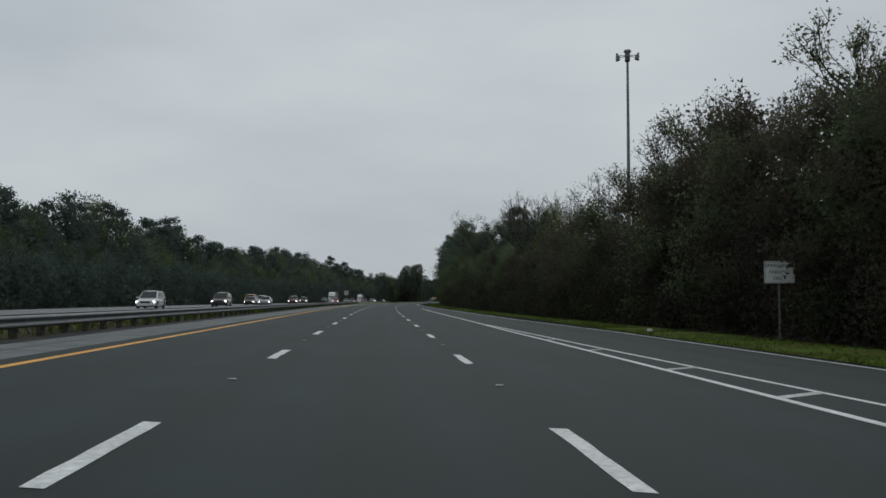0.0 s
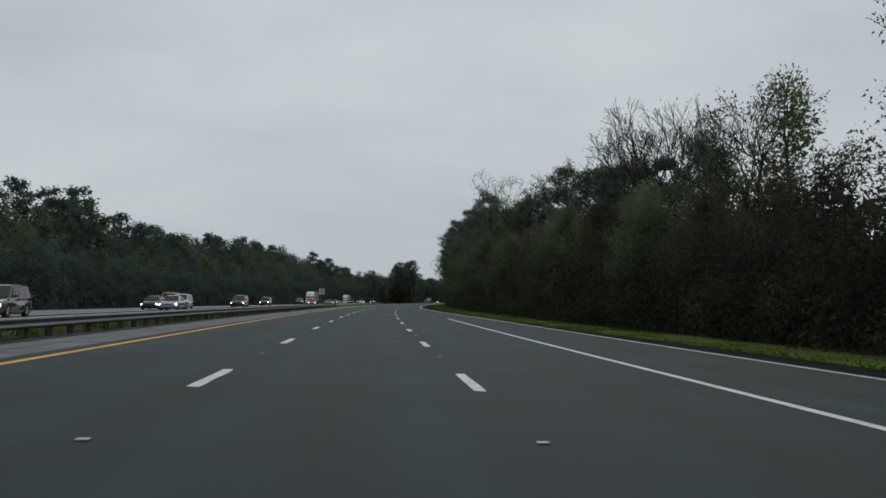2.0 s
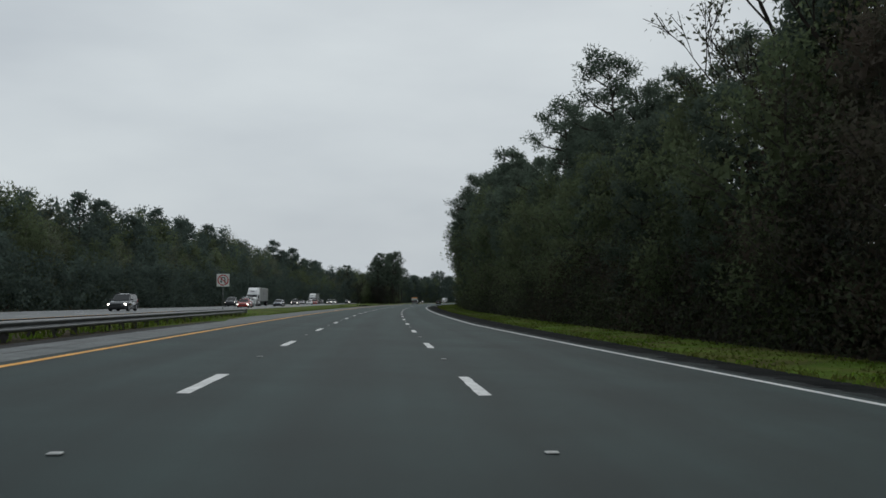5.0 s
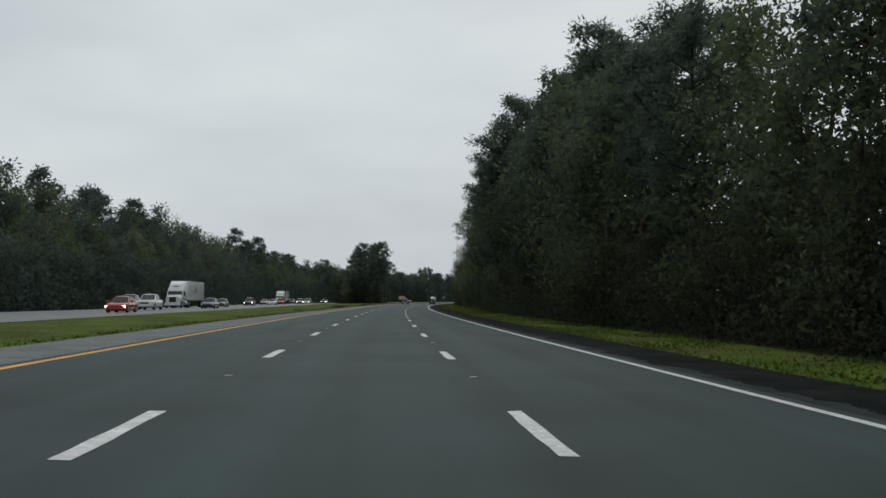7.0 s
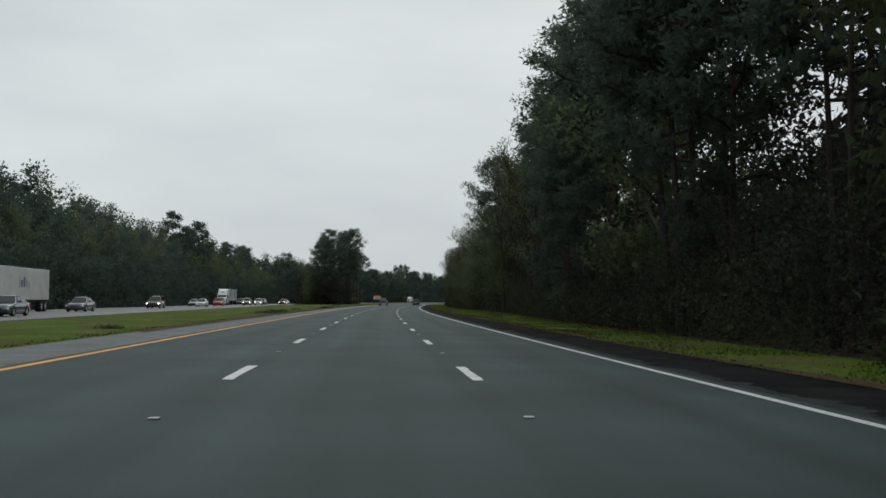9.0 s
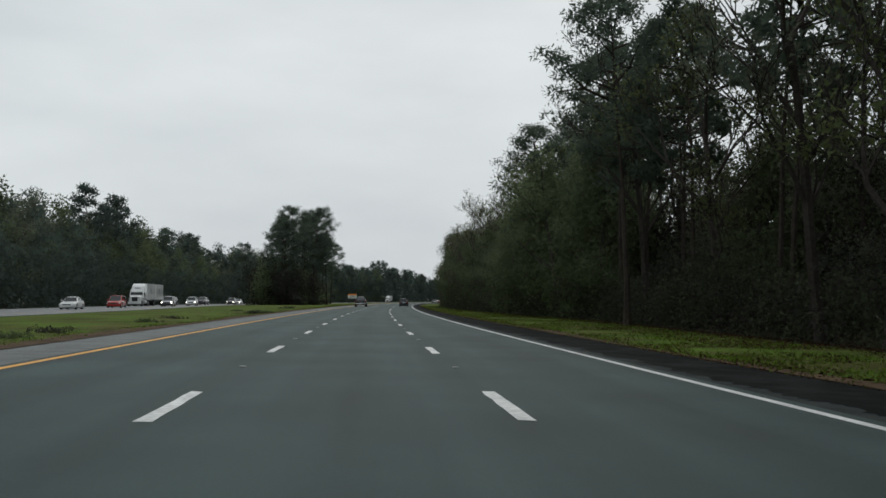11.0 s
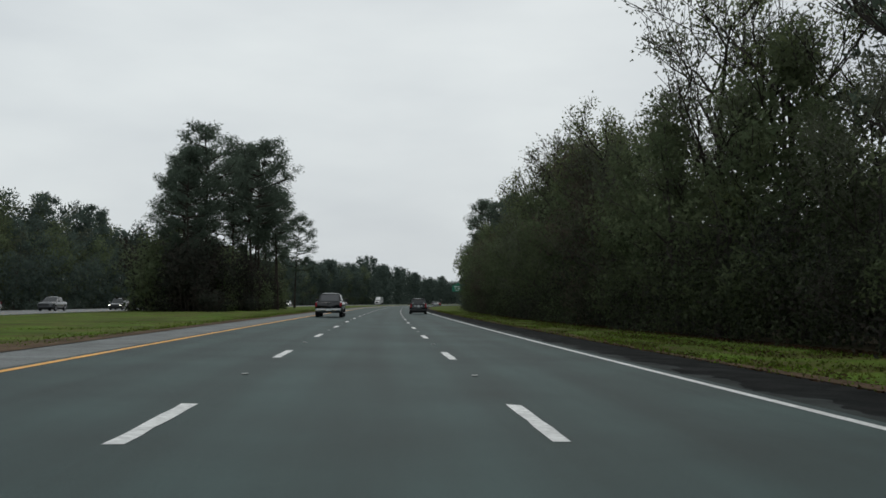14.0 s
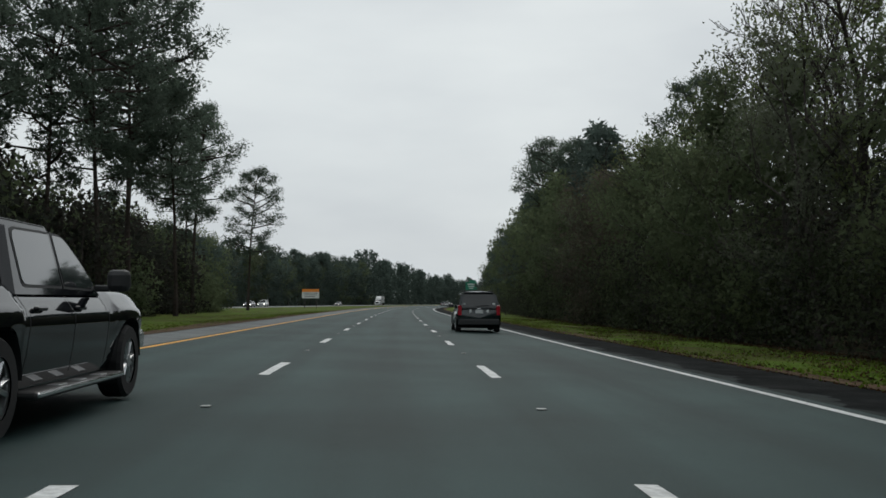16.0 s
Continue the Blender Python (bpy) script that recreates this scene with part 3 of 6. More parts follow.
def broadleaf(seed, high=11.0, low=0.12, spread=1.0, per=22, leaf=0.3, leaves=None, label="broad tree with dense olive foliage down to the ground", clump=0.8, name="broadleaf_tree", fork=4, boughs=9, skirt=0, levels=1):
    r = random.Random(seed)
    tree = thing(name, label, "tree")
    pts, seg, rad = bent_trunk(r, high * 0.8, 0.012 * high, 0.05, 0.05)
    tips = []
    for i in range(boughs):
        u = low + (0.98 - low) * i / boughs
        p = along(pts, u)
        a = i * 2.4 + r.uniform(-0.5, 0.5)
        d = Vector((math.cos(a), math.sin(a), 0.35 + 0.7 * u)).normalized()
        ln = high * 0.17 * spread * (0.6 + 0.7 * math.sin(math.pi * (0.15 + 0.75 * u))) * r.uniform(0.75, 1.2)
        branching(r, p, d, ln, 0.03 + 0.004 * high * (1 - u), levels, seg, tips, 0.2, fork, 0.55)
    branching(r, pts[-1], Vector((0, 0, 1)), high * 0.12, 0.04, 1, seg, tips, 0.3, fork, 0.5)
    for _ in range(skirt):
        a, q = r.uniform(0, math.tau), high * 0.2 * spread * r.uniform(0.3, 1.0)
        tips.append(Vector((math.cos(a) * q, math.sin(a) * q, r.uniform(0.1, high * 0.3))))
    v, f = tube_mesh(seg, 5)
    raw("trunk", v, f, BARK_GREY, tree)
    core = [Vector((t_.x * 0.55, t_.y * 0.55, t_.z * 0.92)) for t_ in tips]
    hub, reach = Vector((0, 0, high * 0.5)), high * 0.3
    foliage("crown", [leaf_cloud(tips, seed + 1, per, clump, leaf, slim=1.7, hub=hub, reach=reach),
                      leaf_cloud(core, seed + 2, max(4, per // 5), clump, leaf * 1.7, slim=1.5, hub=hub, reach=reach)], leaves or LEAVES, tree)
    return tree


def bare_tree(seed, high=12.0, per=4, leaves=None, label="nearly leafless tree with fine grey branches", name="bare_tree", leaf=0.1, every=3, clump=0.4):
    r = random.Random(seed)
    tree = thing(name, label, "tree")
    pts, seg, rad = bent_trunk(r, high * 0.6, 0.013 * high, 0.09, 0.05)
    tips = []
    for i in range(6):
        u = 0.35 + 0.65 * i / 5
        p = along(pts, u)
        a = i * 2.4 + r.uniform(-0.5, 0.5)
        d = Vector((math.cos(a) * 0.65, math.sin(a) * 0.65, 0.9)).normalized()
        branching(r, p, d, high * 0.17 * r.uniform(0.8, 1.2), 0.075, 4, seg, tips, 0.2, 3, 0.4)
    seg = [(a_, b_, max(0.013, ra), max(0.011, rb)) for a_, b_, ra, rb in seg]
    v, f = tube_mesh(seg, 5)
    raw("trunk", v, f, BARK_DARK, tree)
    foliage("crown", [leaf_cloud(tips[::every], seed + 1, per, clump, leaf, slim=1.6, hub=Vector((0, 0, high * 0.6)), reach=high * 0.3)], leaves or LEAVES_GREY, tree)
    return tree


def thicket(seed, wide=5.0, high=4.5, count=64, per=56, leaf=0.19, leaves=None, label="dark tangled thicket under the trees"):
    r = random.Random(seed)
    tips = []
    for i in range(count):
        x, y = r.uniform(-wide / 2, wide / 2), r.uniform(-1.4, 1.4)
        z = high * r.random() ** 0.9 * (0.75 + 0.25 * math.sin(x * 1.7 + seed))
        tips.append(Vector((x, y * (1.1 - 0.5 * z / high), max(0.12, z))))
    bush = thing("thicket", label, "bush")
    foliage("foliage", [leaf_cloud(tips, seed, per, 0.75, leaf, slim=1.3, hub=Vector((0, 0, high * 0.4)), reach=high * 0.5)], leaves or THICKET, bush)
    seg = []
    for t_ in tips[::4]:
        foot = Vector((t_.x * 0.6, t_.y * 0.5, -0.2))
        knee = foot.lerp(t_, 0.55) + Vector((r.gauss(0, 0.15), r.gauss(0, 0.15), 0))
        seg += [(foot, knee, 0.035, 0.025), (knee, t_, 0.025, 0.01)]
    v, f = tube_mesh(seg, 4)
    tagged(raw("stem_tangle", v, f, BARK_DARK, bush), kind="stuff")
    return bush


class Kind:
    """One model and its copies: the first placing moves the model itself."""

    def __init__(self, ob, high):
        self.ob, self.high, self.used = ob, high, False


def place(kind, s, lat, high, turn, z=-0.05, label="", group=""):
    """Sets a copy of the model beside the road, scaled to that height; the copies share the model's first scale."""
    size = high / kind.high
    if kind.used:
        size /= kind.base_scale
    m = stand(s, lat, z, turn, size)
    if kind.used:
        ob = copy_thing(kind.ob, m)
    else:
        ob, kind.used, kind.base_scale = kind.ob, True, size
        ob.matrix_basis = m
    return tagged(ob, label, group=group)


PINES = [Kind(pine(31 + i, 18.0, (0.5, 0.56, 0.44)[i], (3.0, 3.2, 2.8)[i], (21, 19, 23)[i], per=62, leaf=0.34), 18.0) for i in range(3)]
PINES_FULL = [Kind(pine(41 + i, 20.0, (0.12, 0.2)[i], (3.4, 3.1)[i], (36, 32)[i], per=84, leaf=0.33, puff=1.1, slim=2.8), 20.0) for i in range(2)]
PINES_ROUND = [Kind(pine(45 + i, 20.0, (0.42, 0.47, 0.4)[i], (3.5, 3.2, 3.0)[i], (32, 28, 28)[i], per=104, leaf=0.26, puff=1.06, slim=3.0), 20.0) for i in range(3)]
PINES_OPEN = [Kind(pine(35 + i, 18.0, (0.52, 0.58)[i], (3.5, 3.1)[i], (15, 14)[i], per=44, leaf=0.31), 18.0) for i in range(2)]
OLIVE = [Kind(broadleaf(51 + i, 11.0, 0.1, 1.05, per=58, leaf=0.2, clump=0.95, skirt=14), 11.0) for i in range(3)]
GREEN = [Kind(broadleaf(61, 11.0, 0.2, 1.0, per=46, leaf=0.16, leaves=LEAVES_GREEN, label="small tree with fresh green spring leaves", clump=0.75), 11.0)]
BROWN = [Kind(broadleaf(71 + i, 10.0, 0.08, 1.1, per=58, leaf=0.19, clump=0.95, leaves=LEAVES_BROWN, label="reddish-brown tangled tree with vines to the ground", skirt=16, name="vine_covered_tree"), 10.0) for i in range(2)]
GREY = [Kind(broadleaf(81 + i, 12.0, 0.12, 0.95, per=30, leaf=0.15, leaves=LEAVES_GREY, label="tree with thin grey-green early leaves", name="budding_tree", clump=0.75, levels=2, fork=3, boughs=8), 12.0) for i in range(2)]
LACY = [Kind(bare_tree(95 + i, 12.0, (7, 6)[i], (LEAVES_GREEN, LEAVES_GREY)[i], "airy tree with fine branches and small pale new leaves", "lacy_tree", 0.14, 2, 0.5), 12.0) for i in range(2)]
BARE = [Kind(bare_tree(91 + i, 12.0, (3, 5, 2)[i]), 12.0) for i in range(3)]
BUSH = [Kind(thicket(101, leaves=THICKET), 4.5), Kind(thicket(103, leaves=LEAVES, label="olive-green thicket under the trees"), 4.5)]
FAR_PINES = [Kind(pine(111 + i, 20.0, (0.25, 0.4, 0.55)[i], (3.6, 3.3, 3.6)[i], (20, 17, 14)[i], per=34, leaf=0.55, needles=NEEDLES_HAZED, sides=4, puff=1.3), 20.0) for i in range(3)]
FAR_LEAFY = [Kind(broadleaf(121 + i, 16.0, 0.1, 1.05, per=30, leaf=0.42, leaves=(LEAVES, NEEDLES_HAZED)[i], clump=1.35, fork=3, boughs=9, skirt=10, label="distant dark green woodland tree", name="woodland_tree"), 16.0) for i in range(2)]
FAR_GREY = [Kind(broadleaf(131, 16.0, 0.15, 0.9, per=18, leaf=0.32, leaves=LEAVES_GREY, clump=1.1, fork=3, boughs=8, skirt=6, label="distant grey tree with few leaves", name="grey_tree"), 16.0)]

dice = random.Random(5)


def top_right(s):
    """Height of the right-hand woods above the road."""
    return float(np.interp(s, [0, 40, 62, 84, 97, 112, 124, 140, 165, 190, 235, 270, 295, 330, 360, 385, 400, 430, 445, 485, 515, 540, 560, 585, 610, 640, 670, 900],
                           [11, 11.5, 12, 10.5, 8.6, 8.6, 11.0, 12.5, 12.5, 14.5, 16, 18.5, 21, 23, 24.5, 23.5, 21, 21, 19, 17, 16, 17, 17, 16, 16.0, 17.5, 16, 15]))


# stretches of the right-hand woods: to where, the front rank and its share of the height, the rank behind, its share and how often it stands
RIGHT_WOODS = (
    (48, ((BROWN, 5), (OLIVE, 1)), 0.85, ((BROWN, 3), (OLIVE, 2), (LACY, 1)), 1.0, 0.6),
    (92, ((BROWN, 4), (OLIVE, 3)), 0.8, ((BROWN, 2), (OLIVE, 3), (LACY, 1)), 0.98, 0.8),
    (128, ((BROWN, 4), (OLIVE, 3)), 0.78, ((OLIVE, 3), (GREEN, 2), (BROWN, 2)), 0.95, 0.6),
    (200, ((BROWN, 3), (OLIVE, 4)), 0.7, ((OLIVE, 3), (PINES, 3), (BROWN, 1)), 0.88, 0.6),
    (255, ((OLIVE, 3), (PINES_FULL, 3), (BROWN, 1)), 0.72, ((PINES_FULL, 4), (PINES, 2)), 0.95, 0.7),
    (330, ((PINES_FULL, 3), (PINES, 5), (OLIVE, 2)), 0.8, ((PINES_FULL, 1), (PINES, 5)), 0.98, 0.35),
    (380, ((PINES_FULL, 3), (PINES, 5), (OLIVE, 1)), 0.82, ((PINES_OPEN, 2), (PINES, 4)), 0.98, 0.35),
    (432, ((PINES_OPEN, 5), (PINES, 1), (LACY, 3), (BARE, 1)), 0.84, ((PINES, 2), (PINES_OPEN, 3), (BARE, 2)), 0.98, 0.18),
    (458, ((OLIVE, 5), (PINES_OPEN, 2)), 0.76, ((PINES_OPEN, 3), (OLIVE, 3), (LACY, 2)), 0.95, 0.4),
    (474, ((OLIVE, 6), (GREY, 1)), 0.72, ((PINES, 3), (OLIVE, 2), (GREY, 1)), 0.95, 0.4),
    (497, ((OLIVE, 3), (GREY, 2)), 0.54, ((LACY, 3), (PINES_OPEN, 2), (BARE, 2)), 1.0, 0.5),
    (525, ((OLIVE, 6), (BROWN, 1), (GREY, 1)), 0.76, ((LACY, 3), (GREY, 3), (OLIVE, 1)), 0.88, 0.4),
    (546, ((OLIVE, 5), (BROWN, 2), (GREY, 1)), 0.84, ((OLIVE, 3), (BROWN, 2), (GREY, 3)), 0.98, 0.6),
    (622, ((OLIVE, 6), (BROWN, 1), (GREY, 1)), 0.68, ((LACY, 3), (GREY, 3), (OLIVE, 1)), 0.8, 0.4),
    (700, ((FAR_PINES, 3), (FAR_LEAFY, 4)), 0.85, ((FAR_PINES, 3), (FAR_LEAFY, 2)), 1.0, 0.6),
    (900, ((FAR_PINES, 3), (FAR_LEAFY, 4), (FAR_GREY, 1)), 0.85, ((FAR_PINES, 3), (FAR_LEAFY, 2)), 1.0, 0.5),
)


def pick(mix):
    x = dice.uniform(0, sum(w for _, w in mix))
    for kinds, w in mix:
        x -= w
        if x <= 0:
            return kinds[dice.randrange(len(kinds))]
    return mix[-1][0][0]


s = 14.0
while s < 900:
    edge = wood_edge(s)
    _, front, front_share, behind, behind_share, often = next(row for row in RIGHT_WOODS if s < row[0] or row[0] == 900)
    for mix, share, back in ((front, front_share, 3.0), (behind, behind_share, 8.0)):
        if back > 4 and dice.random() > often:
            continue
        lift = 1.0 + (edge + back - 14) * 0.02
        place(pick(mix), s + dice.uniform(-1.5, 1.5), edge + back + dice.uniform(-0.9, 1.2), top_right(s) * share * lift * dice.uniform(0.86, 1.03), dice.uniform(0, 360), -0.2)
    s += (4.3 if s < 640 else 7.0) + dice.uniform(-0.5, 0.5)

# trees that stand out above the canopy
OUTSTANDING = (
    (LACY, ((37, 20, 13.5), (75, 21, 13.5), (69, 23, 16.3), (67, 22.5, 15.6), (100, 24, 14.6), (114, 20, 12.4), (170, 22, 16.5), (202, 18.6, 18.4), (207, 18, 19.4),
            (469, 21, 21.0), (503, 15, 16.5), (508, 17, 16.8), (500, 17.5, 16.5), (521, 15, 14.6), (537, 16, 15.4), (545, 16.5, 16.0), (558, 16, 15.2), (564, 16, 13.6), (582, 16.5, 13.0))),
    (BARE, ((59, 25, 16.2), (55, 27, 15.0), (46, 26, 15.5), (64, 26, 14.5), (134, 20, 15.2), (138, 20.5, 16.5), (137, 22.5, 16.8), (131, 24.5, 16.0), (143, 22, 17.5), (147, 24, 18.0), (153, 22.5, 17.5), (178, 21, 15.5), (526, 21, 16.0), (551, 20, 18.0), (568, 20, 17.0), (573, 22, 18.0), (494, 20, 19.0), (488, 21, 19.5))),
    (GREEN, ((112, 21, 12.6), (65, 24.5, 12.5))),
    (PINES_ROUND, ((216, 28.6, 21.8), (222, 27.5, 19.0), (237, 18.5, 20.0), (186, 30, 17.9), (168, 24, 15.0), (252, 17.3, 19.6), (284, 16.2, 17.0), (306, 19.1, 22.0), (310, 16.8, 21.6), (336, 14.7, 23.3), (337, 13.2, 20.8), (366, 14.0, 19.8),
                   (418, 15.2, 19.6), (475, 24.9, 24.5), (467, 18.3, 20.4), (636, 18.5, 19.8), (643, 21, 20.8), (656, 20, 21.5), (592, 20, 16.5))),
)
for kinds, spots in OUTSTANDING:
    for s, lat, h in spots:
        place(kinds[dice.randrange(len(kinds))], s, lat, h, dice.uniform(0, 360), -0.2)


# middle-sized trees that fill the pine stand from below
for k in range(26):
    s = 384 + 3.4 * k
    place(pick(((OLIVE, 4), (GREY, 2), (LACY, 1), (BROWN, 1))), s + dice.uniform(-1, 1), wood_edge(s) + dice.uniform(7.0, 12.0), dice.uniform(9.0, 13.5), dice.uniform(0, 360), -0.2)


# left-hand woods beyond the oncoming carriageway: low trees at its edge, the tall ones farther back
def top_left(s):
    return float(np.interp(s, [0, 136, 168, 210, 235, 290, 330, 370, 430, 475, 540, 560, 600, 640, 690, 850, 900, 960, 1300],
                           [12, 12.5, 15.5, 13.5, 15, 14.5, 16, 17.8, 20, 19.5, 22, 21.5, 20, 20.5, 21.0, 18.5, 20, 22, 22]))


def tall_left(s):
    """Height of the tall trees at the back."""
    mid_lat = abs(opposite(s))
    return 0.91 * top_left(s) * (mid_lat + 27) / (mid_lat + 14)


s = 60.0
while s < 1000:
    base = opposite(s)
    mix = ((FAR_GREY, 4), (FAR_LEAFY, 2), (FAR_PINES, 1)) if 470 < s < 590 else ((FAR_LEAFY, 5), (FAR_PINES, 4), (FAR_GREY, 0.5))
    if s > 700:
        place(pick(mix), s + dice.uniform(-2, 2), base - 15.0 + dice.uniform(-2, 1.5), top_left(s) * dice.uniform(0.82, 1.02), dice.uniform(0, 360), -0.2)
        place(pick(((FAR_LEAFY, 4), (FAR_GREY, 1))), s + dice.uniform(-2, 2), base - 20.0 + dice.uniform(-2, 1.5), top_left(s) * dice.uniform(0.8, 0.98), dice.uniform(0, 360), -0.2)
    else:
        place(pick(mix), s + dice.uniform(-2, 2), base - 26.5 + dice.uniform(-2.5, 2.0), tall_left(s) * dice.uniform(0.82, 1.0), dice.uniform(0, 360), -0.2)
        place(pick(((FAR_LEAFY, 4), (FAR_GREY, 1))), s + dice.uniform(-2, 2), base - 17.0 + dice.uniform(-2, 1.5), top_left(s) * dice.uniform(0.55, 0.78), dice.uniform(0, 360), -0.2)
    s += 4.6 + dice.uniform(-0.6, 0.6)
for s, lat, h in ((225, -55.3, 18.5), (233, -57, 17.0), (241, -55.5, 20.5), (246, -57, 19.0), (291, -52, 15.8), (384, -56.7, 21.0), (434, -55.8, 21.4), (573, -59, 22.5), (588, -69, 26.5), (592, -66, 22.6)):
    place(FAR_PINES[2], s, lat, h, dice.uniform(0, 360), -0.2)


def far_woods(name, label, s0, s1, side, seed, mat):
    """Distant woods past counting: a long bank of leaf clumps with an uneven top."""
    r = random.Random(seed)
    tips = []
    s = s0
    while s < s1:
        if side < 0:
            high = float(np.interp(s, [0, 1000, 1080, 1200, 1500], [12, 24.5, 23.5, 19, 18])) if s0 > 500 else (0.72 * tall_left(s) if s < 690 else 0.8 * top_left(s))
            lat = opposite(s) - (15 if s0 > 500 else 31 if s < 690 else 22)
        else:
            high = 15 if s0 > 500 else (0.6 if s < 270 else 0.44) * top_right(s)
            lat = wood_edge(s) + (4 if s0 > 500 else 17)
        high *= (1 + 0.25 * noise.noise(Vector((s * 0.03, seed, 0)))) * r.uniform(0.85, 1.12)
        lat += r.uniform(-4, 4)
        for _ in range(60):
            u = r.random() ** 0.8
            w = 3.2 * math.sin(math.pi * min(1, 0.25 + 0.7 * u)) + 0.4
            tips.append(at(s + r.gauss(0, w * 0.6), lat + r.gauss(0, w * 0.6), high * u))
        s += 3.8
    return tagged(foliage(name, [leaf_cloud(tips, seed, 12 if s0 > 500 else 8, 1.5, 0.95, slim=1.3)], mat), label, "woods", kind="stuff")


def undergrowth(name, label, s0, s1, lat, high, deep, step, per, leaf, seed, mat):
    """Joined bushes past counting, with an uneven top, along a line beside the road."""
    r = random.Random(seed)
    tips = []
    s = s0
    while s < s1:
        h = high(s) * (1 + 0.3 * noise.noise(Vector((s * 0.13, seed, 0))))
        for _ in range(9):
            u = r.random()
            tips.append(at(s + r.uniform(-1, 1) * step, lat(s) + r.gauss(0, deep) * (1.2 - 0.6 * u), max(0.1, h * u)))
        s += step
    return tagged(foliage(name, [leaf_cloud(tips, seed, per, 1.0, leaf, slim=1.5)], mat), label, "undergrowth", kind="stuff")


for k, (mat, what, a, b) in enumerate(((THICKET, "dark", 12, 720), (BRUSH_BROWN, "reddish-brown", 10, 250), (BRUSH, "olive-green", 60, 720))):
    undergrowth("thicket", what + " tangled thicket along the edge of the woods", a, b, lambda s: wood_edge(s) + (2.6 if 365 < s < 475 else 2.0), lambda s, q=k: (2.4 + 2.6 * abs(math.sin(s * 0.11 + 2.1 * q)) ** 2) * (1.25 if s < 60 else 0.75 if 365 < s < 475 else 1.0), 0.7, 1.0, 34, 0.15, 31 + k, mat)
# THICKET's dark colour also stands in for shade deeper among the trees
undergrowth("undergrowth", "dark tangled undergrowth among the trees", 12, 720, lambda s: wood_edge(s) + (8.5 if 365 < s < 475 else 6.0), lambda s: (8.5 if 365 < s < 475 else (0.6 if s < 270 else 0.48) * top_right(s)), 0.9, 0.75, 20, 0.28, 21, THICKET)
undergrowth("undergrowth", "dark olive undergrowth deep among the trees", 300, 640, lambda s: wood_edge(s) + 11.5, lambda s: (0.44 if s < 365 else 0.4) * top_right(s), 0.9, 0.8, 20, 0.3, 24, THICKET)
# the left and farthest banks take the haze-tinted needle colour
undergrowth("undergrowth", "dark undergrowth below the far tree line", 60, 1300, lambda s: opposite(s) - 13.4, lambda s: (0.42 if s < 690 else 0.7) * top_left(s), 0.9, 1.0, 16, 0.42, 22, NEEDLES_HAZED)
far_woods("far_woods", "distant dark woods closing the view along the road", 1000, 2000, -1, 3, NEEDLES_HAZED)
far_woods("far_woods", "distant dark woods along the far verge", 900, 1900, 1, 4, NEEDLES_HAZED)
# bank in the shade-dark THICKET colour, filling the gaps between trunks
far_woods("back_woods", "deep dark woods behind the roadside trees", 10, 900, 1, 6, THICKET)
far_woods("back_woods", "deep dark woods behind the left-hand tree line", 60, 1000, -1, 5, NEEDLES_HAZED)

# the stand of tall pines on the median
for s, lat, h in ((566, -20.8, 15.5), (570, -22.5, 17.5), (573, -20.2, 20.8), (577, -22.5, 19.5), (583, -16.6, 20.5), (589, -16.6, 21.5), (580, -18.6, 18.5), (594, -14.8, 16.0), (592, -17.8, 22.5), (578, -25.0, 17.4), (602, -20.5, 20), (612, -17.5, 18), (622, -20.5, 18), (648, -18.6, 17.2)):
    place(PINES_ROUND[dice.randrange(3)], s, lat, h, dice.uniform(0, 360), -0.15, group="pines on the median")
for s, lat, h in ((567, -21, 8.5), (570, -20.0, 8), (569, -22.5, 8), (577, -23.5, 8), (572, -21, 8), (575, -19.5, 7.6), (580, -17.5, 6.5), (588, -17.2, 5.2), (594, -18.5, 6.5), (573, -23, 8), (601, -20, 7), (608, -19, 7), (616, -20, 6.6), (584, -21, 8), (578, -21.5, 8.5), (590, -20, 8), (597, -22, 8), (606, -22, 9), (582, -24, 9), (630, -20, 6), (622, -18.5, 5), (600, -25, 10), (590, -26, 10), (612, -24, 9), (580, -27, 9.5), (622, -23, 8), (596, -28, 11), (586, -29, 11), (606, -27, 10), (574, -26, 9.5), (616, -27, 10)):
    place(BUSH[dice.randrange(2)], s, lat, h, 90 + dice.uniform(-20, 20), -0.15)


# ---------------------------------------------------------------- guard rail on the median
def rail_lat(s):
    return float(np.interp(s, [-60, 170, 233], [-8.5, -8.55, -9.25]))


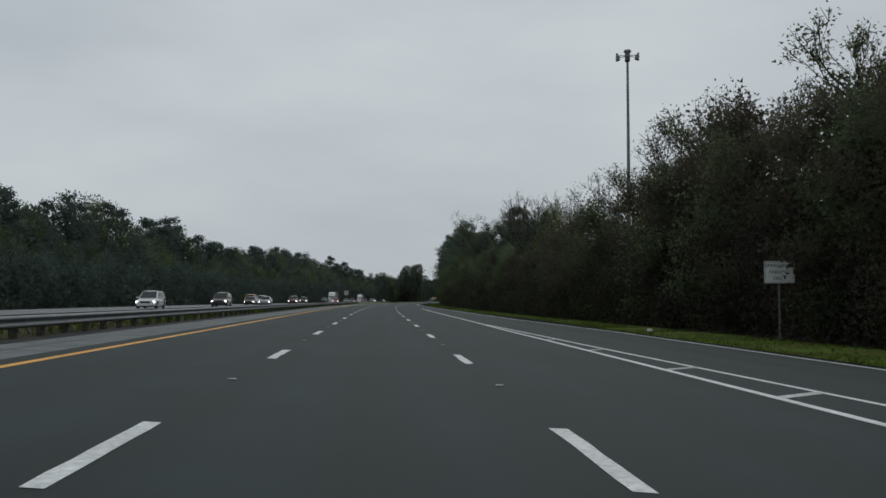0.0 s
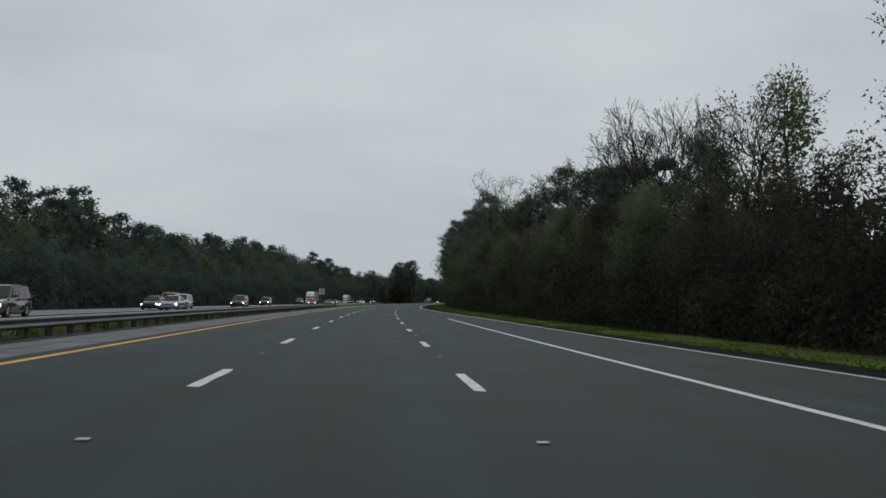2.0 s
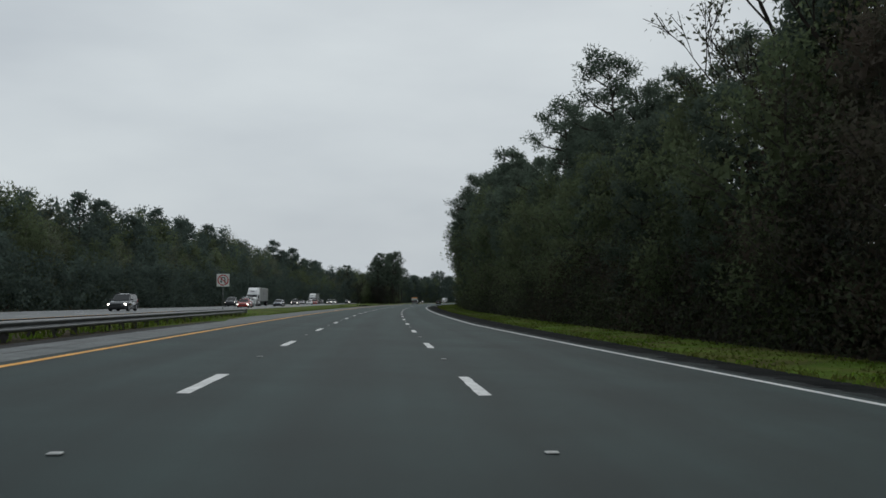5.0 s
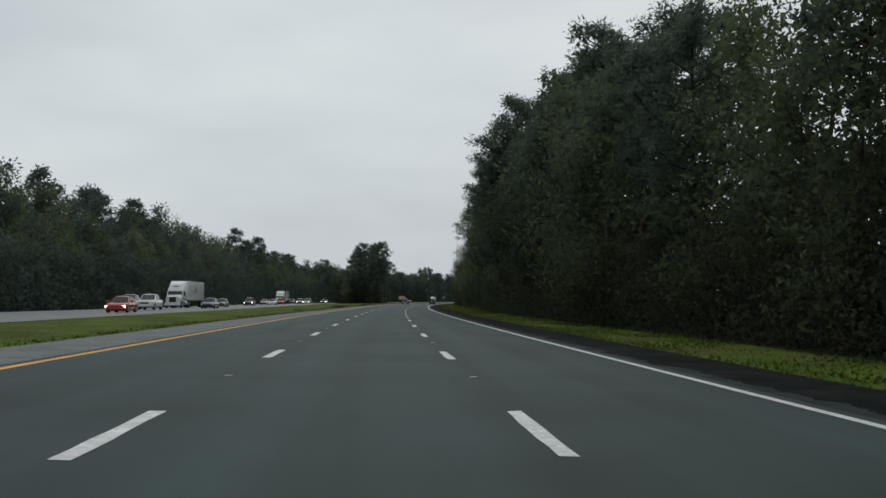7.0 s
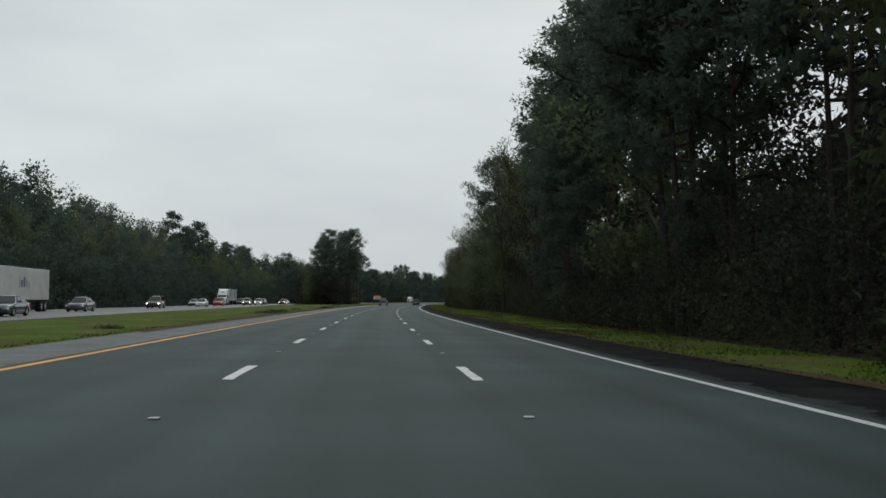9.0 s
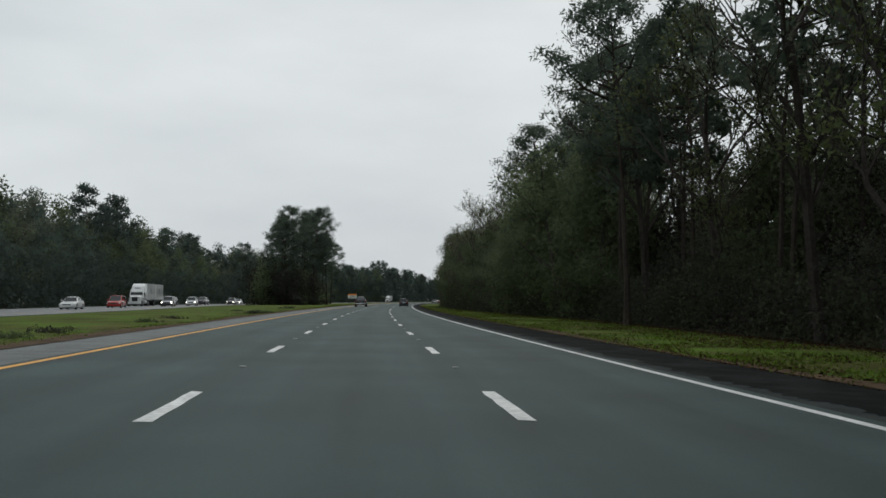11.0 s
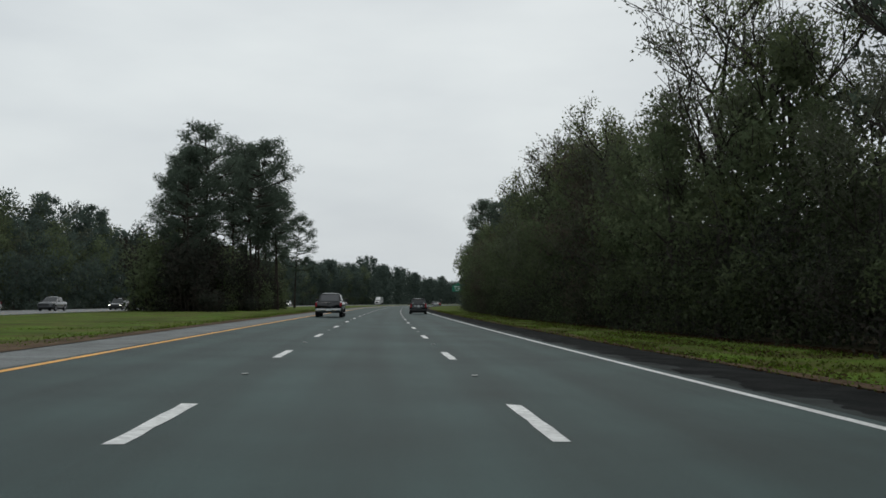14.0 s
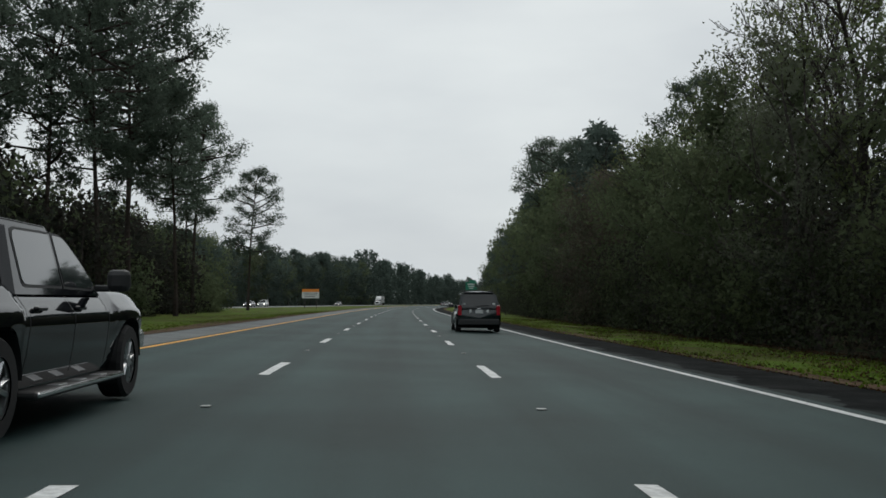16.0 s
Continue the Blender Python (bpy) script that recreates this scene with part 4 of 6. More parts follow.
def guard_rail():
    rail = thing("guard_rail", "long galvanised steel guard rail on wooden posts", "guard rail")
    rail["kind"] = "thing"
    # the rolled section: two humps, as (outward, height)
    prof = [(0.0, 0.16), (0.05, 0.175), (0.085, 0.21), (0.085, 0.25), (0.03, 0.29), (0.012, 0.315), (0.03, 0.34), (0.085, 0.38), (0.085, 0.42), (0.05, 0.455), (0.0, 0.47)]
    for side, gap in ((1, 0.12), (-1, 0.62)):
        for k in range(32):
            s0, s1 = -16 + k * 7.78, -16 + (k + 1) * 7.78 + 0.25
            s1 = min(s1, 233.0)
            verts, faces = [], []
            for i in range(3):
                s = s0 + (s1 - s0) * i / 2
                for o, z in prof:
                    verts.append(at(s, rail_lat(s) + (gap if side > 0 else -gap) * 1.0 + side * (o - 0.05 + 0.004 * (k % 2)), z))
            w = len(prof)
            for i in range(2):
                for j in range(w - 1):
                    p = i * w + j
                    faces.append((p, p + 1, p + w + 1, p + w))
            raw("beam", verts, faces, STEEL, rail, smooth=True)
    bm = bmesh.new(); add_box(bm, -0.08, -0.1, -0.45, 0.08, 0.1, 0.44, 0.012)
    post = part("post", bm, WOOD_POST, rail); post_me = post.data
    bm = bmesh.new(); add_box(bm, -0.3, -0.07, 0.2, 0.1, 0.07, 0.42, 0.012)
    block = part("block", bm, WOOD_POST, rail); block_me = block.data
    for k in range(131):
        s = -14 + k * 1.905
        if s > 232.6:
            break
        a = post if k == 0 else link("post", post_me, None, rail)
        b = block if k == 0 else link("block", block_me, None, rail)
        a.matrix_world = stand(s, rail_lat(s) - 0.06)
        b.matrix_world = stand(s, rail_lat(s) - 0.18)
    # rounded end
    bm = bmesh.new()
    add_box(bm, -0.75, -0.12, 0.15, 0.24, 0.02, 0.48, 0.05)
    end = part("end_cap", bm, DULL_STEEL, rail, "rounded steel end")
    end.matrix_world = stand(233.1, rail_lat(233))
    return rail


guard_rail()
tagged(ribbon("crossover", 222, 235, lambda s: opposite(s) + 8.6, -7.7, -0.015, ASPHALT_OLD, thick=0.06), "paved emergency crossover through the median", "road", kind="structure")

# ---------------------------------------------------------------- signs
SIGN_WHITE = material("sign_white", (0.62, 0.63, 0.62), rough=0.45, grain=0.08, scale=5, stain=0.08, stain_scale=2)
SIGN_BLACK = material("sign_black", (0.012, 0.012, 0.012), rough=0.5)
SIGN_RED = material("sign_red", (0.42, 0.03, 0.04), rough=0.45, grain=0.1, scale=6)
SIGN_GREEN = material("sign_green", (0.004, 0.17, 0.1), rough=0.45, grain=0.1, scale=3)
SIGN_ORANGE = material("sign_orange", (0.75, 0.24, 0.03), rough=0.5, grain=0.1, scale=4)
SIGN_BACK = material("sign_aluminium", (0.45, 0.46, 0.46), rough=0.5, metal=0.8, grain=0.1, scale=5)


def rounded_plate(bm, w, h, z, r=0.05, thick=0.004, y=0.0):
    """A flat plate with round corners facing -y, its middle at height z."""
    pts = []
    for cx, cz, a0 in ((w / 2 - r, h / 2 - r, 0), (-w / 2 + r, h / 2 - r, 90), (-w / 2 + r, -h / 2 + r, 180), (w / 2 - r, -h / 2 + r, 270)):
        for i in range(5):
            a = radians(a0 + i * 22.5)
            pts.append((cx + r * math.cos(a), cz + r * math.sin(a)))
    f = [bm.verts.new((x, y, z + q)) for x, q in pts]
    b = [bm.verts.new((x, y + thick, z + q)) for x, q in pts]
    bm.faces.new(f); bm.faces.new(b[::-1])
    n = len(pts)
    for i in range(n):
        bm.faces.new((f[i], f[(i + 1) % n], b[(i + 1) % n], b[i]))


def words(text, size, x, y, z, mat, parent, name="lettering"):
    cu = bpy.data.curves.new(name, "FONT")
    cu.body, cu.size, cu.align_x, cu.align_y = text, size, "CENTER", "CENTER"
    cu.extrude = 0.001
    tmp = new("tmp", cu)
    me = bpy.data.meshes.new_from_object(tmp.evaluated_get(bpy.context.evaluated_depsgraph_get()))
    bpy.data.objects.remove(tmp)
    ob = link(name, me, mat, parent)
    ob.matrix_local = pose(x, y, z, 90, 0, 0)
    return ob


def channel_post(bm, x, y, z0, z1, r=0.035):
    add_box(bm, x - r, y, z0, x + r, y + 0.02, z1)
    add_box(bm, x - r, y + 0.02, z0, x - r + 0.012, y + 0.05, z1)
    add_box(bm, x + r - 0.012, y + 0.02, z0, x + r, y + 0.05, z1)


def parking_sign():
    t = thing("parking_sign", "white emergency parking sign on a steel post by the woods", "road sign")
    bm = bmesh.new(); channel_post(bm, 0, 0.012, -0.8, 2.85); part("post", bm, DULL_STEEL, t)
    bm = bmesh.new(); rounded_plate(bm, 1.24, 0.86, 2.44, 0.05); panel = part("panel", bm, SIGN_WHITE, t)
    for k, (word, size) in enumerate((("EMERGENCY", 0.2), ("PARKING", 0.2), ("ONLY", 0.2))):
        o = words(word, size, 0, -0.004, 2.69 - 0.25 * k, SIGN_BLACK, panel)
    bm = bmesh.new()
    for x0, z0, x1, z1 in ((-0.59, 2.04, 0.59, 2.055), (-0.59, 2.825, 0.59, 2.84), (-0.59, 2.055, -0.575, 2.825), (0.575, 2.055, 0.59, 2.825)):
        add_box(bm, x0, -0.003, z0, x1, -0.001, z1)
    part("border", bm, SIGN_BLACK, panel)
    t.matrix_basis = stand(37.2, 15.72, 0.22, 2)


def uturn_sign():
    t = thing("no_u_turn_sign", "white square no U-turn sign on a steel post", "road sign")
    bm = bmesh.new(); channel_post(bm, 0, 0.012, -0.5, 3.15); part("post", bm, DULL_STEEL, t)
    z = 2.72
    bm = bmesh.new(); rounded_plate(bm, 1.02, 1.02, z, 0.06); panel = part("panel", bm, SIGN_WHITE, t)
    bm = bmesh.new()
    n, ro, ri = 40, 0.44, 0.36
    for r0, r1 in ((ri, ro),):
        vs = [[bm.verts.new((rr * math.cos(math.tau * i / n), -0.006, z + rr * math.sin(math.tau * i / n))) for i in range(n)] for rr in (r0, r1)]
        for i in range(n):
            bm.faces.new((vs[0][i], vs[0][(i + 1) % n], vs[1][(i + 1) % n], vs[1][i]))
    d, w = ri / math.sqrt(2) * 1.03, 0.028
    bm.faces.new([bm.verts.new(p) for p in ((-d - w, -0.0075, z + d - w), (-d + w, -0.0075, z + d + w), (d + w, -0.0075, z - d + w), (d - w, -0.0075, z - d - w))])
    part("red_ring", bm, SIGN_RED, panel, "red prohibition ring and bar")
    bm = bmesh.new()
    path = [(0.15, -0.25), (0.15, 0.08)] + [(0.15 * math.cos(radians(a)), 0.08 + 0.15 * math.sin(radians(a))) for a in range(15, 180, 15)] + [(-0.15, 0.08), (-0.15, -0.08)]
    for (x0, z0), (x1, z1) in zip(path, path[1:]):
        dx, dz = x1 - x0, z1 - z0
        ln = math.hypot(dx, dz); nx, nz = -dz / ln * 0.04, dx / ln * 0.04
        bm.faces.new([bm.verts.new(p) for p in ((x0 + nx, -0.0045, z + z0 + nz), (x0 - nx, -0.0045, z + z0 - nz), (x1 - nx, -0.0045, z + z1 - nz), (x1 + nx, -0.0045, z + z1 + nz))])
    bm.faces.new([bm.verts.new(p) for p in ((-0.27, -0.0045, z - 0.08), (-0.03, -0.0045, z - 0.08), (-0.15, -0.0045, z - 0.25))])
    part("arrow", bm, SIGN_BLACK, panel, "black U-turn arrow")
    t.matrix_basis = stand(243.6, -12.57, -0.05, 3)


def roadwork_board():
    t = thing("notice_board", "white notice board with an orange top on two posts", "road sign")
    for x in (-1.0, 1.0):
        bm = bmesh.new(); add_box(bm, x - 0.06, 0.02, -0.5, x + 0.06, 0.12, 3.4, 0.01); part("post", bm, WOOD_POST, t)
    bm = bmesh.new(); rounded_plate(bm, 2.9, 1.05, 2.35, 0.04, 0.015); panel = part("panel", bm, SIGN_WHITE, t)
    bm = bmesh.new(); rounded_plate(bm, 2.9, 0.5, 3.13, 0.04, 0.015); part("header", bm, SIGN_ORANGE, t, "orange header panel")
    for k in range(3):
        bm = bmesh.new(); add_box(bm, -1.2 + 0.1 * k, -0.004, 2.63 - 0.28 * k, 1.2 - 0.22 * k, -0.001, 2.72 - 0.28 * k); part("text_bar", bm, SIGN_BLACK, panel)
    t.matrix_basis = stand(692, -15.6, -0.05, 0)


def exit_sign():
    t = thing("exit_sign", "green overhead exit sign on a steel cantilever post", "road sign")
    bm = bmesh.new(); add_tube(bm, (4.2, 0.3, -0.5), (4.2, 0.3, 9.6), 0.28, 0.2, 12); part("post", bm, DULL_STEEL, t)
    for z in (8.2, 9.3):
        bm = bmesh.new(); add_tube(bm, (4.3, 0.3, z), (-1.9, 0.3, z), 0.09, 0.08, 8); part("arm", bm, DULL_STEEL, t)
    bm = bmesh.new()
    for i in range(6):
        x = 4.0 - i * 1.0
        add_tube(bm, (x, 0.3, 8.2 if i % 2 else 9.3), (x - 1.0, 0.3, 9.3 if i % 2 else 8.2), 0.04, 0.04, 6)
    part("lattice", bm, DULL_STEEL, t)
    bm = bmesh.new(); rounded_plate(bm, 4.5, 3.0, 8.3, 0.15, 0.03); panel = part("panel", bm, SIGN_GREEN, t)
    bm = bmesh.new(); rounded_plate(bm, 2.6, 0.9, 10.27, 0.1, 0.03); parts_tab = part("tab", bm, SIGN_GREEN, t, "green tab above the panel")
    parts_tab.location = (0.5, 0, 0)
    for x0, z0, x1, z1 in ((-1.5, 8.9, 1.5, 9.25), (-1.2, 8.1, 1.2, 8.42), (-0.8, 7.3, 0.8, 7.6)):
        bm = bmesh.new(); add_box(bm, x0, -0.006, z0, x1, -0.002, z1); part("text_bar", bm, SIGN_WHITE, panel)
    t.matrix_basis = stand(910, 13.0, -0.1, 0)


def light_mast():
    t = thing("high_mast_light", "tall grey high-mast light with a ring of floodlights", "lamp post")
    bm = bmesh.new(); add_tube(bm, (0, 0, -0.5), (0, 0, 31.6), 0.3, 0.14, 16); part("mast", bm, DULL_STEEL, t, smooth=True)
    bm = bmesh.new(); add_tube(bm, (0, 0, -0.1), (0, 0, 0.06), 0.5, 0.5, 16); part("base_plate", bm, STEEL, t)
    bm = bmesh.new(); add_tube(bm, (0, 0, 31.2), (0, 0, 32.3), 0.34, 0.34, 12); add_tube(bm, (0, 0, 32.3), (0, 0, 32.55), 0.5, 0.42, 12); part("head", bm, DULL_STEEL, t)
    glass = material("floodlight_glass", (0.35, 0.37, 0.38), rough=0.15, spec=0.6)
    for i in range(6):
        a = i * math.tau / 6 + 0.3
        bm = bmesh.new(); add_tube(bm, (0.3 * math.cos(a), 0.3 * math.sin(a), 31.8), (1.25 * math.cos(a), 1.25 * math.sin(a), 31.75), 0.045, 0.045, 6); part("arm", bm, DULL_STEEL, t)
        bm = bmesh.new(); add_tube(bm, (0, 0, 0.22), (0, 0, -0.12), 0.14, 0.33, 12); add_box(bm, -0.12, -0.12, 0.2, 0.12, 0.12, 0.42, 0.03)
        lamp = part("floodlight", bm, DULL_STEEL, t); lamp.matrix_local = pose(1.4 * math.cos(a), 1.4 * math.sin(a), 31.6) @ Matrix.Rotation(0.35, 4, (-math.sin(a), math.cos(a), 0))
        bm = bmesh.new(); add_tube(bm, (0, 0, -0.12), (0, 0, -0.15), 0.31, 0.29, 12); part("lens", bm, glass, lamp)
    t.matrix_basis = stand(119.2, 30.8, 0.2, 0)


parking_sign(); uturn_sign(); roadwork_board(); exit_sign(); light_mast()

# a low white marker at the edge of the grass, rubber on the shoulder
bm = bmesh.new()
add_tube(bm, (0, 0, -0.1), (0, 0, 0.12), 0.05, 0.05, 8)
mark = thing("road_marker", "small white marker with a dark foot in the grass", "marker")
part("foot", bm, SIGN_BLACK, mark)
bm = bmesh.new(); add_box(bm, -0.12, -0.05, 0.1, 0.12, 0.05, 0.25, 0.04); part("head", bm, SIGN_WHITE, mark)
mark.matrix_basis = stand(43.4, 12.3, 0.0)
RUBBER = material("rubber", (0.018, 0.018, 0.018), rough=0.8, grain=0.2, scale=20)
bm = bmesh.new(); r_ = random.Random(3)
top = [bm.verts.new((x * 0.12 + r_.uniform(-0.03, 0.03), (1 if k else -1) * 0.09 + r_.uniform(-0.03, 0.03), 0.04 + 0.05 * abs(math.sin(x * 1.3)))) for k in (0, 1) for x in range(-3, 4)]
for i in range(6):
    bm.faces.new((top[i], top[i + 1], top[i + 8], top[i + 7]))
bmesh.ops.solidify(bm, geom=bm.faces[:], thickness=0.02)
tagged(part("tyre_scrap", bm, RUBBER), "strip of torn black tyre lying on the shoulder", "debris").matrix_basis = stand(141.6, -6.45, 0.0, 60)


# ---------------------------------------------------------------- shrubs on the median
def shrub(seed, label, leaves):
    r = random.Random(seed)
    tips = [Vector((r.gauss(0, 0.42), r.gauss(0, 0.55), abs(r.gauss(0.1, 0.08)))) for _ in range(44)]
    return tagged(foliage("shrub", [leaf_cloud(tips, seed, 14, 0.16, 0.09, slim=1.4)], leaves), label, "shrub", "shrubs on the median")


SHRUB = [shrub(1, "low dark green shrub in the grass", LEAVES), shrub(2, "low brownish shrub in the grass", THICKET)]
for i, (s, lat, size) in enumerate(((378, -9.3, 1.1), (382, -8.9, 1.2), (389.5, -9.2, 0.8), (394, -9.6, 0.9), (408, -9.9, 0.9), (416, -10.4, 0.8), (441, -8.8, 1.25), (439, -9.0, 0.9), (482, -10.4, 1.3), (484, -10.9, 1.1), (455, -12.5, 0.8), (333, -9.4, 0.7))):
    m = stand(s, lat, 0.02, i * 47, size * 0.75)
    if i < 2:
        SHRUB[i].matrix_basis = stand(s, lat, 0.02, i * 47, 1.0)
    else:
        copy_thing(SHRUB[i % 2], m)


# ---------------------------------------------------------------- vehicles
def paint(name, color, flake=0.0):
    return material(name, color, rough=0.14, metal=flake, grain=0.06, scale=3, stain=0.1, stain_scale=0.8, coat=0.4)


GLASS = material("car_glass", (0.012, 0.015, 0.016), rough=0.05, spec=0.6, grain=0.05, scale=2)
TYRE = material("tyre_rubber", (0.014, 0.014, 0.015), rough=0.85, grain=0.2, scale=30)
ALLOY = material("wheel_alloy", (0.5, 0.51, 0.52), rough=0.3, metal=0.9, grain=0.1, scale=10)
TRIM = material("black_trim", (0.016, 0.017, 0.018), rough=0.55, grain=0.1, scale=10)
CHROME = material("chrome", (0.7, 0.71, 0.72), rough=0.12, metal=1.0)
PLATE = material("number_plate", (0.5, 0.52, 0.52), rough=0.5, grain=0.1, scale=10)
HEADLAMP = lamp_material("lit_headlamp", (1.0, 0.94, 0.84), 5.0)
DULL_LAMP = material("unlit_headlamp", (0.6, 0.62, 0.62), rough=0.1, spec=0.8, grain=0.1, scale=20)
TAIL = lamp_material("lit_tail_lamp", (0.22, 0.008, 0.016), 0.08)


def quad_panel(bm, a, b, c, d, u0, u1, v0, v1, lift, thick=0.012):
    """A thin panel over the part (u0..u1, v0..v1) of the four-cornered face a b c d, a to b being u and a to d v."""
    a, b, c, d = map(Vector, (a, b, c, d))
    n = (b - a).cross(d - a).normalized()

    def p(u, v):
        return (a.lerp(b, u)).lerp(d.lerp(c, u), v) + n * lift
    q = [p(u0, v0), p(u1, v0), p(u1, v1), p(u0, v1)]
    lo = [bm.verts.new(x - n * thick) for x in q]
    hi = [bm.verts.new(x) for x in q]
    bm.faces.new(hi); bm.faces.new(lo[::-1])
    for i in range(4):
        bm.faces.new((lo[i], lo[(i + 1) % 4], hi[(i + 1) % 4], hi[i]))


def wheel_part(parent, x, y, r, wide, side, spokes=6):
    w = thing("wheel", "", ""); w.parent = parent
    for key in ("label", "category"):
        if key in w:
            del w[key]
    bm = bmesh.new()
    prof = [(r * 0.62, -wide / 2), (r * 0.93, -wide / 2), (r, -wide * 0.36), (r, wide * 0.36), (r * 0.93, wide / 2), (r * 0.62, wide / 2)]
    n = 20
    rings = [[bm.verts.new((o, q * math.cos(math.tau * i / n), q * math.sin(math.tau * i / n))) for i in range(n)] for q, o in prof]
    for k in range(len(rings) - 1):
        for i in range(n):
            bm.faces.new((rings[k][i], rings[k][(i + 1) % n], rings[k + 1][(i + 1) % n], rings[k + 1][i]))
    part("tyre", bm, TYRE, w, smooth=False)
    bm = bmesh.new()
    o = side * wide * 0.34
    add_tube(bm, (o - side * 0.03, 0, 0), (o + side * 0.035, 0, 0), 0.07 * r / 0.35, 0.06 * r / 0.35, 10)
    # single spokes, or five that each fork in two
    for a, e, thin in ([(math.tau * i / 6, math.tau * i / 6, 1.0) for i in range(6)] if spokes == 6 else [(math.tau * i / spokes + k * 0.12, math.tau * i / spokes + k * 0.24, 0.62) for i in range(spokes) for k in (-1, 1)]):
        add_tube(bm, (o + side * 0.01, 0.05 * math.cos(a), 0.05 * math.sin(a)), (o, r * 0.58 * math.cos(e), r * 0.58 * math.sin(e)), r * 0.085 * thin, r * 0.13 * thin, 5)
    ring = [[bm.verts.new((oo, q * math.cos(math.tau * i / n), q * math.sin(math.tau * i / n))) for i in range(n)] for q, oo in ((r * 0.64, side * wide * 0.44), (r * 0.56, side * wide * 0.42), (r * 0.54, -side * wide * 0.1))]
    for k in range(2):
        for i in range(n):
            bm.faces.new((ring[k][i], ring[k][(i + 1) % n], ring[k + 1][(i + 1) % n], ring[k + 1][i]))
    part("rim", bm, ALLOY, w)
    bm = bmesh.new(); add_tube(bm, (-side * wide * 0.1, 0, 0), (-side * wide * 0.14, 0, 0), r * 0.55, r * 0.55, 14); part("brake_drum", bm, TRIM, w)
    w.location = (x, y, r)
    return w


def loft(bm, stations, mat_top=None):
    """A body shell through sections (y, low, high, half width, tuck): mirrored, rounded along the shoulder."""
    rings = []
    for y, lo, hi, w, tuck in stations:
        half = [(w * 0.9, lo), (w * 0.985, lo + 0.1 * (hi - lo)), (w, lo + 0.42 * (hi - lo)), (w * 0.995, lo + 0.64 * (hi - lo)), (w * 0.972, lo + 0.76 * (hi - lo)), (w * 0.93, lo + 0.9 * (hi - lo)), (w * tuck * 0.95, hi - 0.02), (w * tuck * 0.78, hi)]
        pts = [(x, z) for x, z in half] + [(-x, z) for x, z in reversed(half)]
        rings.append([bm.verts.new((x, y, z)) for x, z in pts])
    n = len(rings[0])
    for a, b in zip(rings, rings[1:]):
        for i in range(n):
            bm.faces.new((a[i], a[(i + 1) % n], b[(i + 1) % n], b[i]))
    bm.faces.new(rings[0][::-1]); bm.faces.new(rings[-1])


SHAPES = {
    # length, width, height, wheel radius, ground clearance, belt height, hood height, cabin (front foot, front top, rear top, rear foot), axles (front, rear), side windows
    "suv": (4.7, 1.86, 1.74, 0.36, 0.24, 1.05, 1.02, (0.95, 0.2, -2.08, -2.33), (1.4, -1.4), ((0.06, 0.36), (0.39, 0.68), (0.71, 0.95))),
    "minivan": (5.05, 1.94, 1.75, 0.34, 0.2, 1.0, 0.98, (1.45, 0.5, -2.1, -2.4), (1.6, -1.45), ((0.12, 0.38), (0.41, 0.68), (0.71, 0.95))),
    "sedan": (4.75, 1.82, 1.45, 0.33, 0.19, 0.93, 0.88, (0.85, 0.1, -1.05, -1.75), (1.42, -1.35), ((0.1, 0.46), (0.5, 0.88))),
    "pickup": (5.85, 2.02, 1.84, 0.4, 0.34, 1.17, 1.17, (1.35, 0.3, -0.95, -1.15), (1.95, -1.7), ((0.06, 0.48), (0.51, 0.93))),
    "offroader": (4.8, 2.06, 2.0, 0.44, 0.4, 1.25, 1.22, (0.85, 0.6, -2.2, -2.35), (1.5, -1.55), ((0.05, 0.34), (0.38, 0.68), (0.72, 0.96))),
}


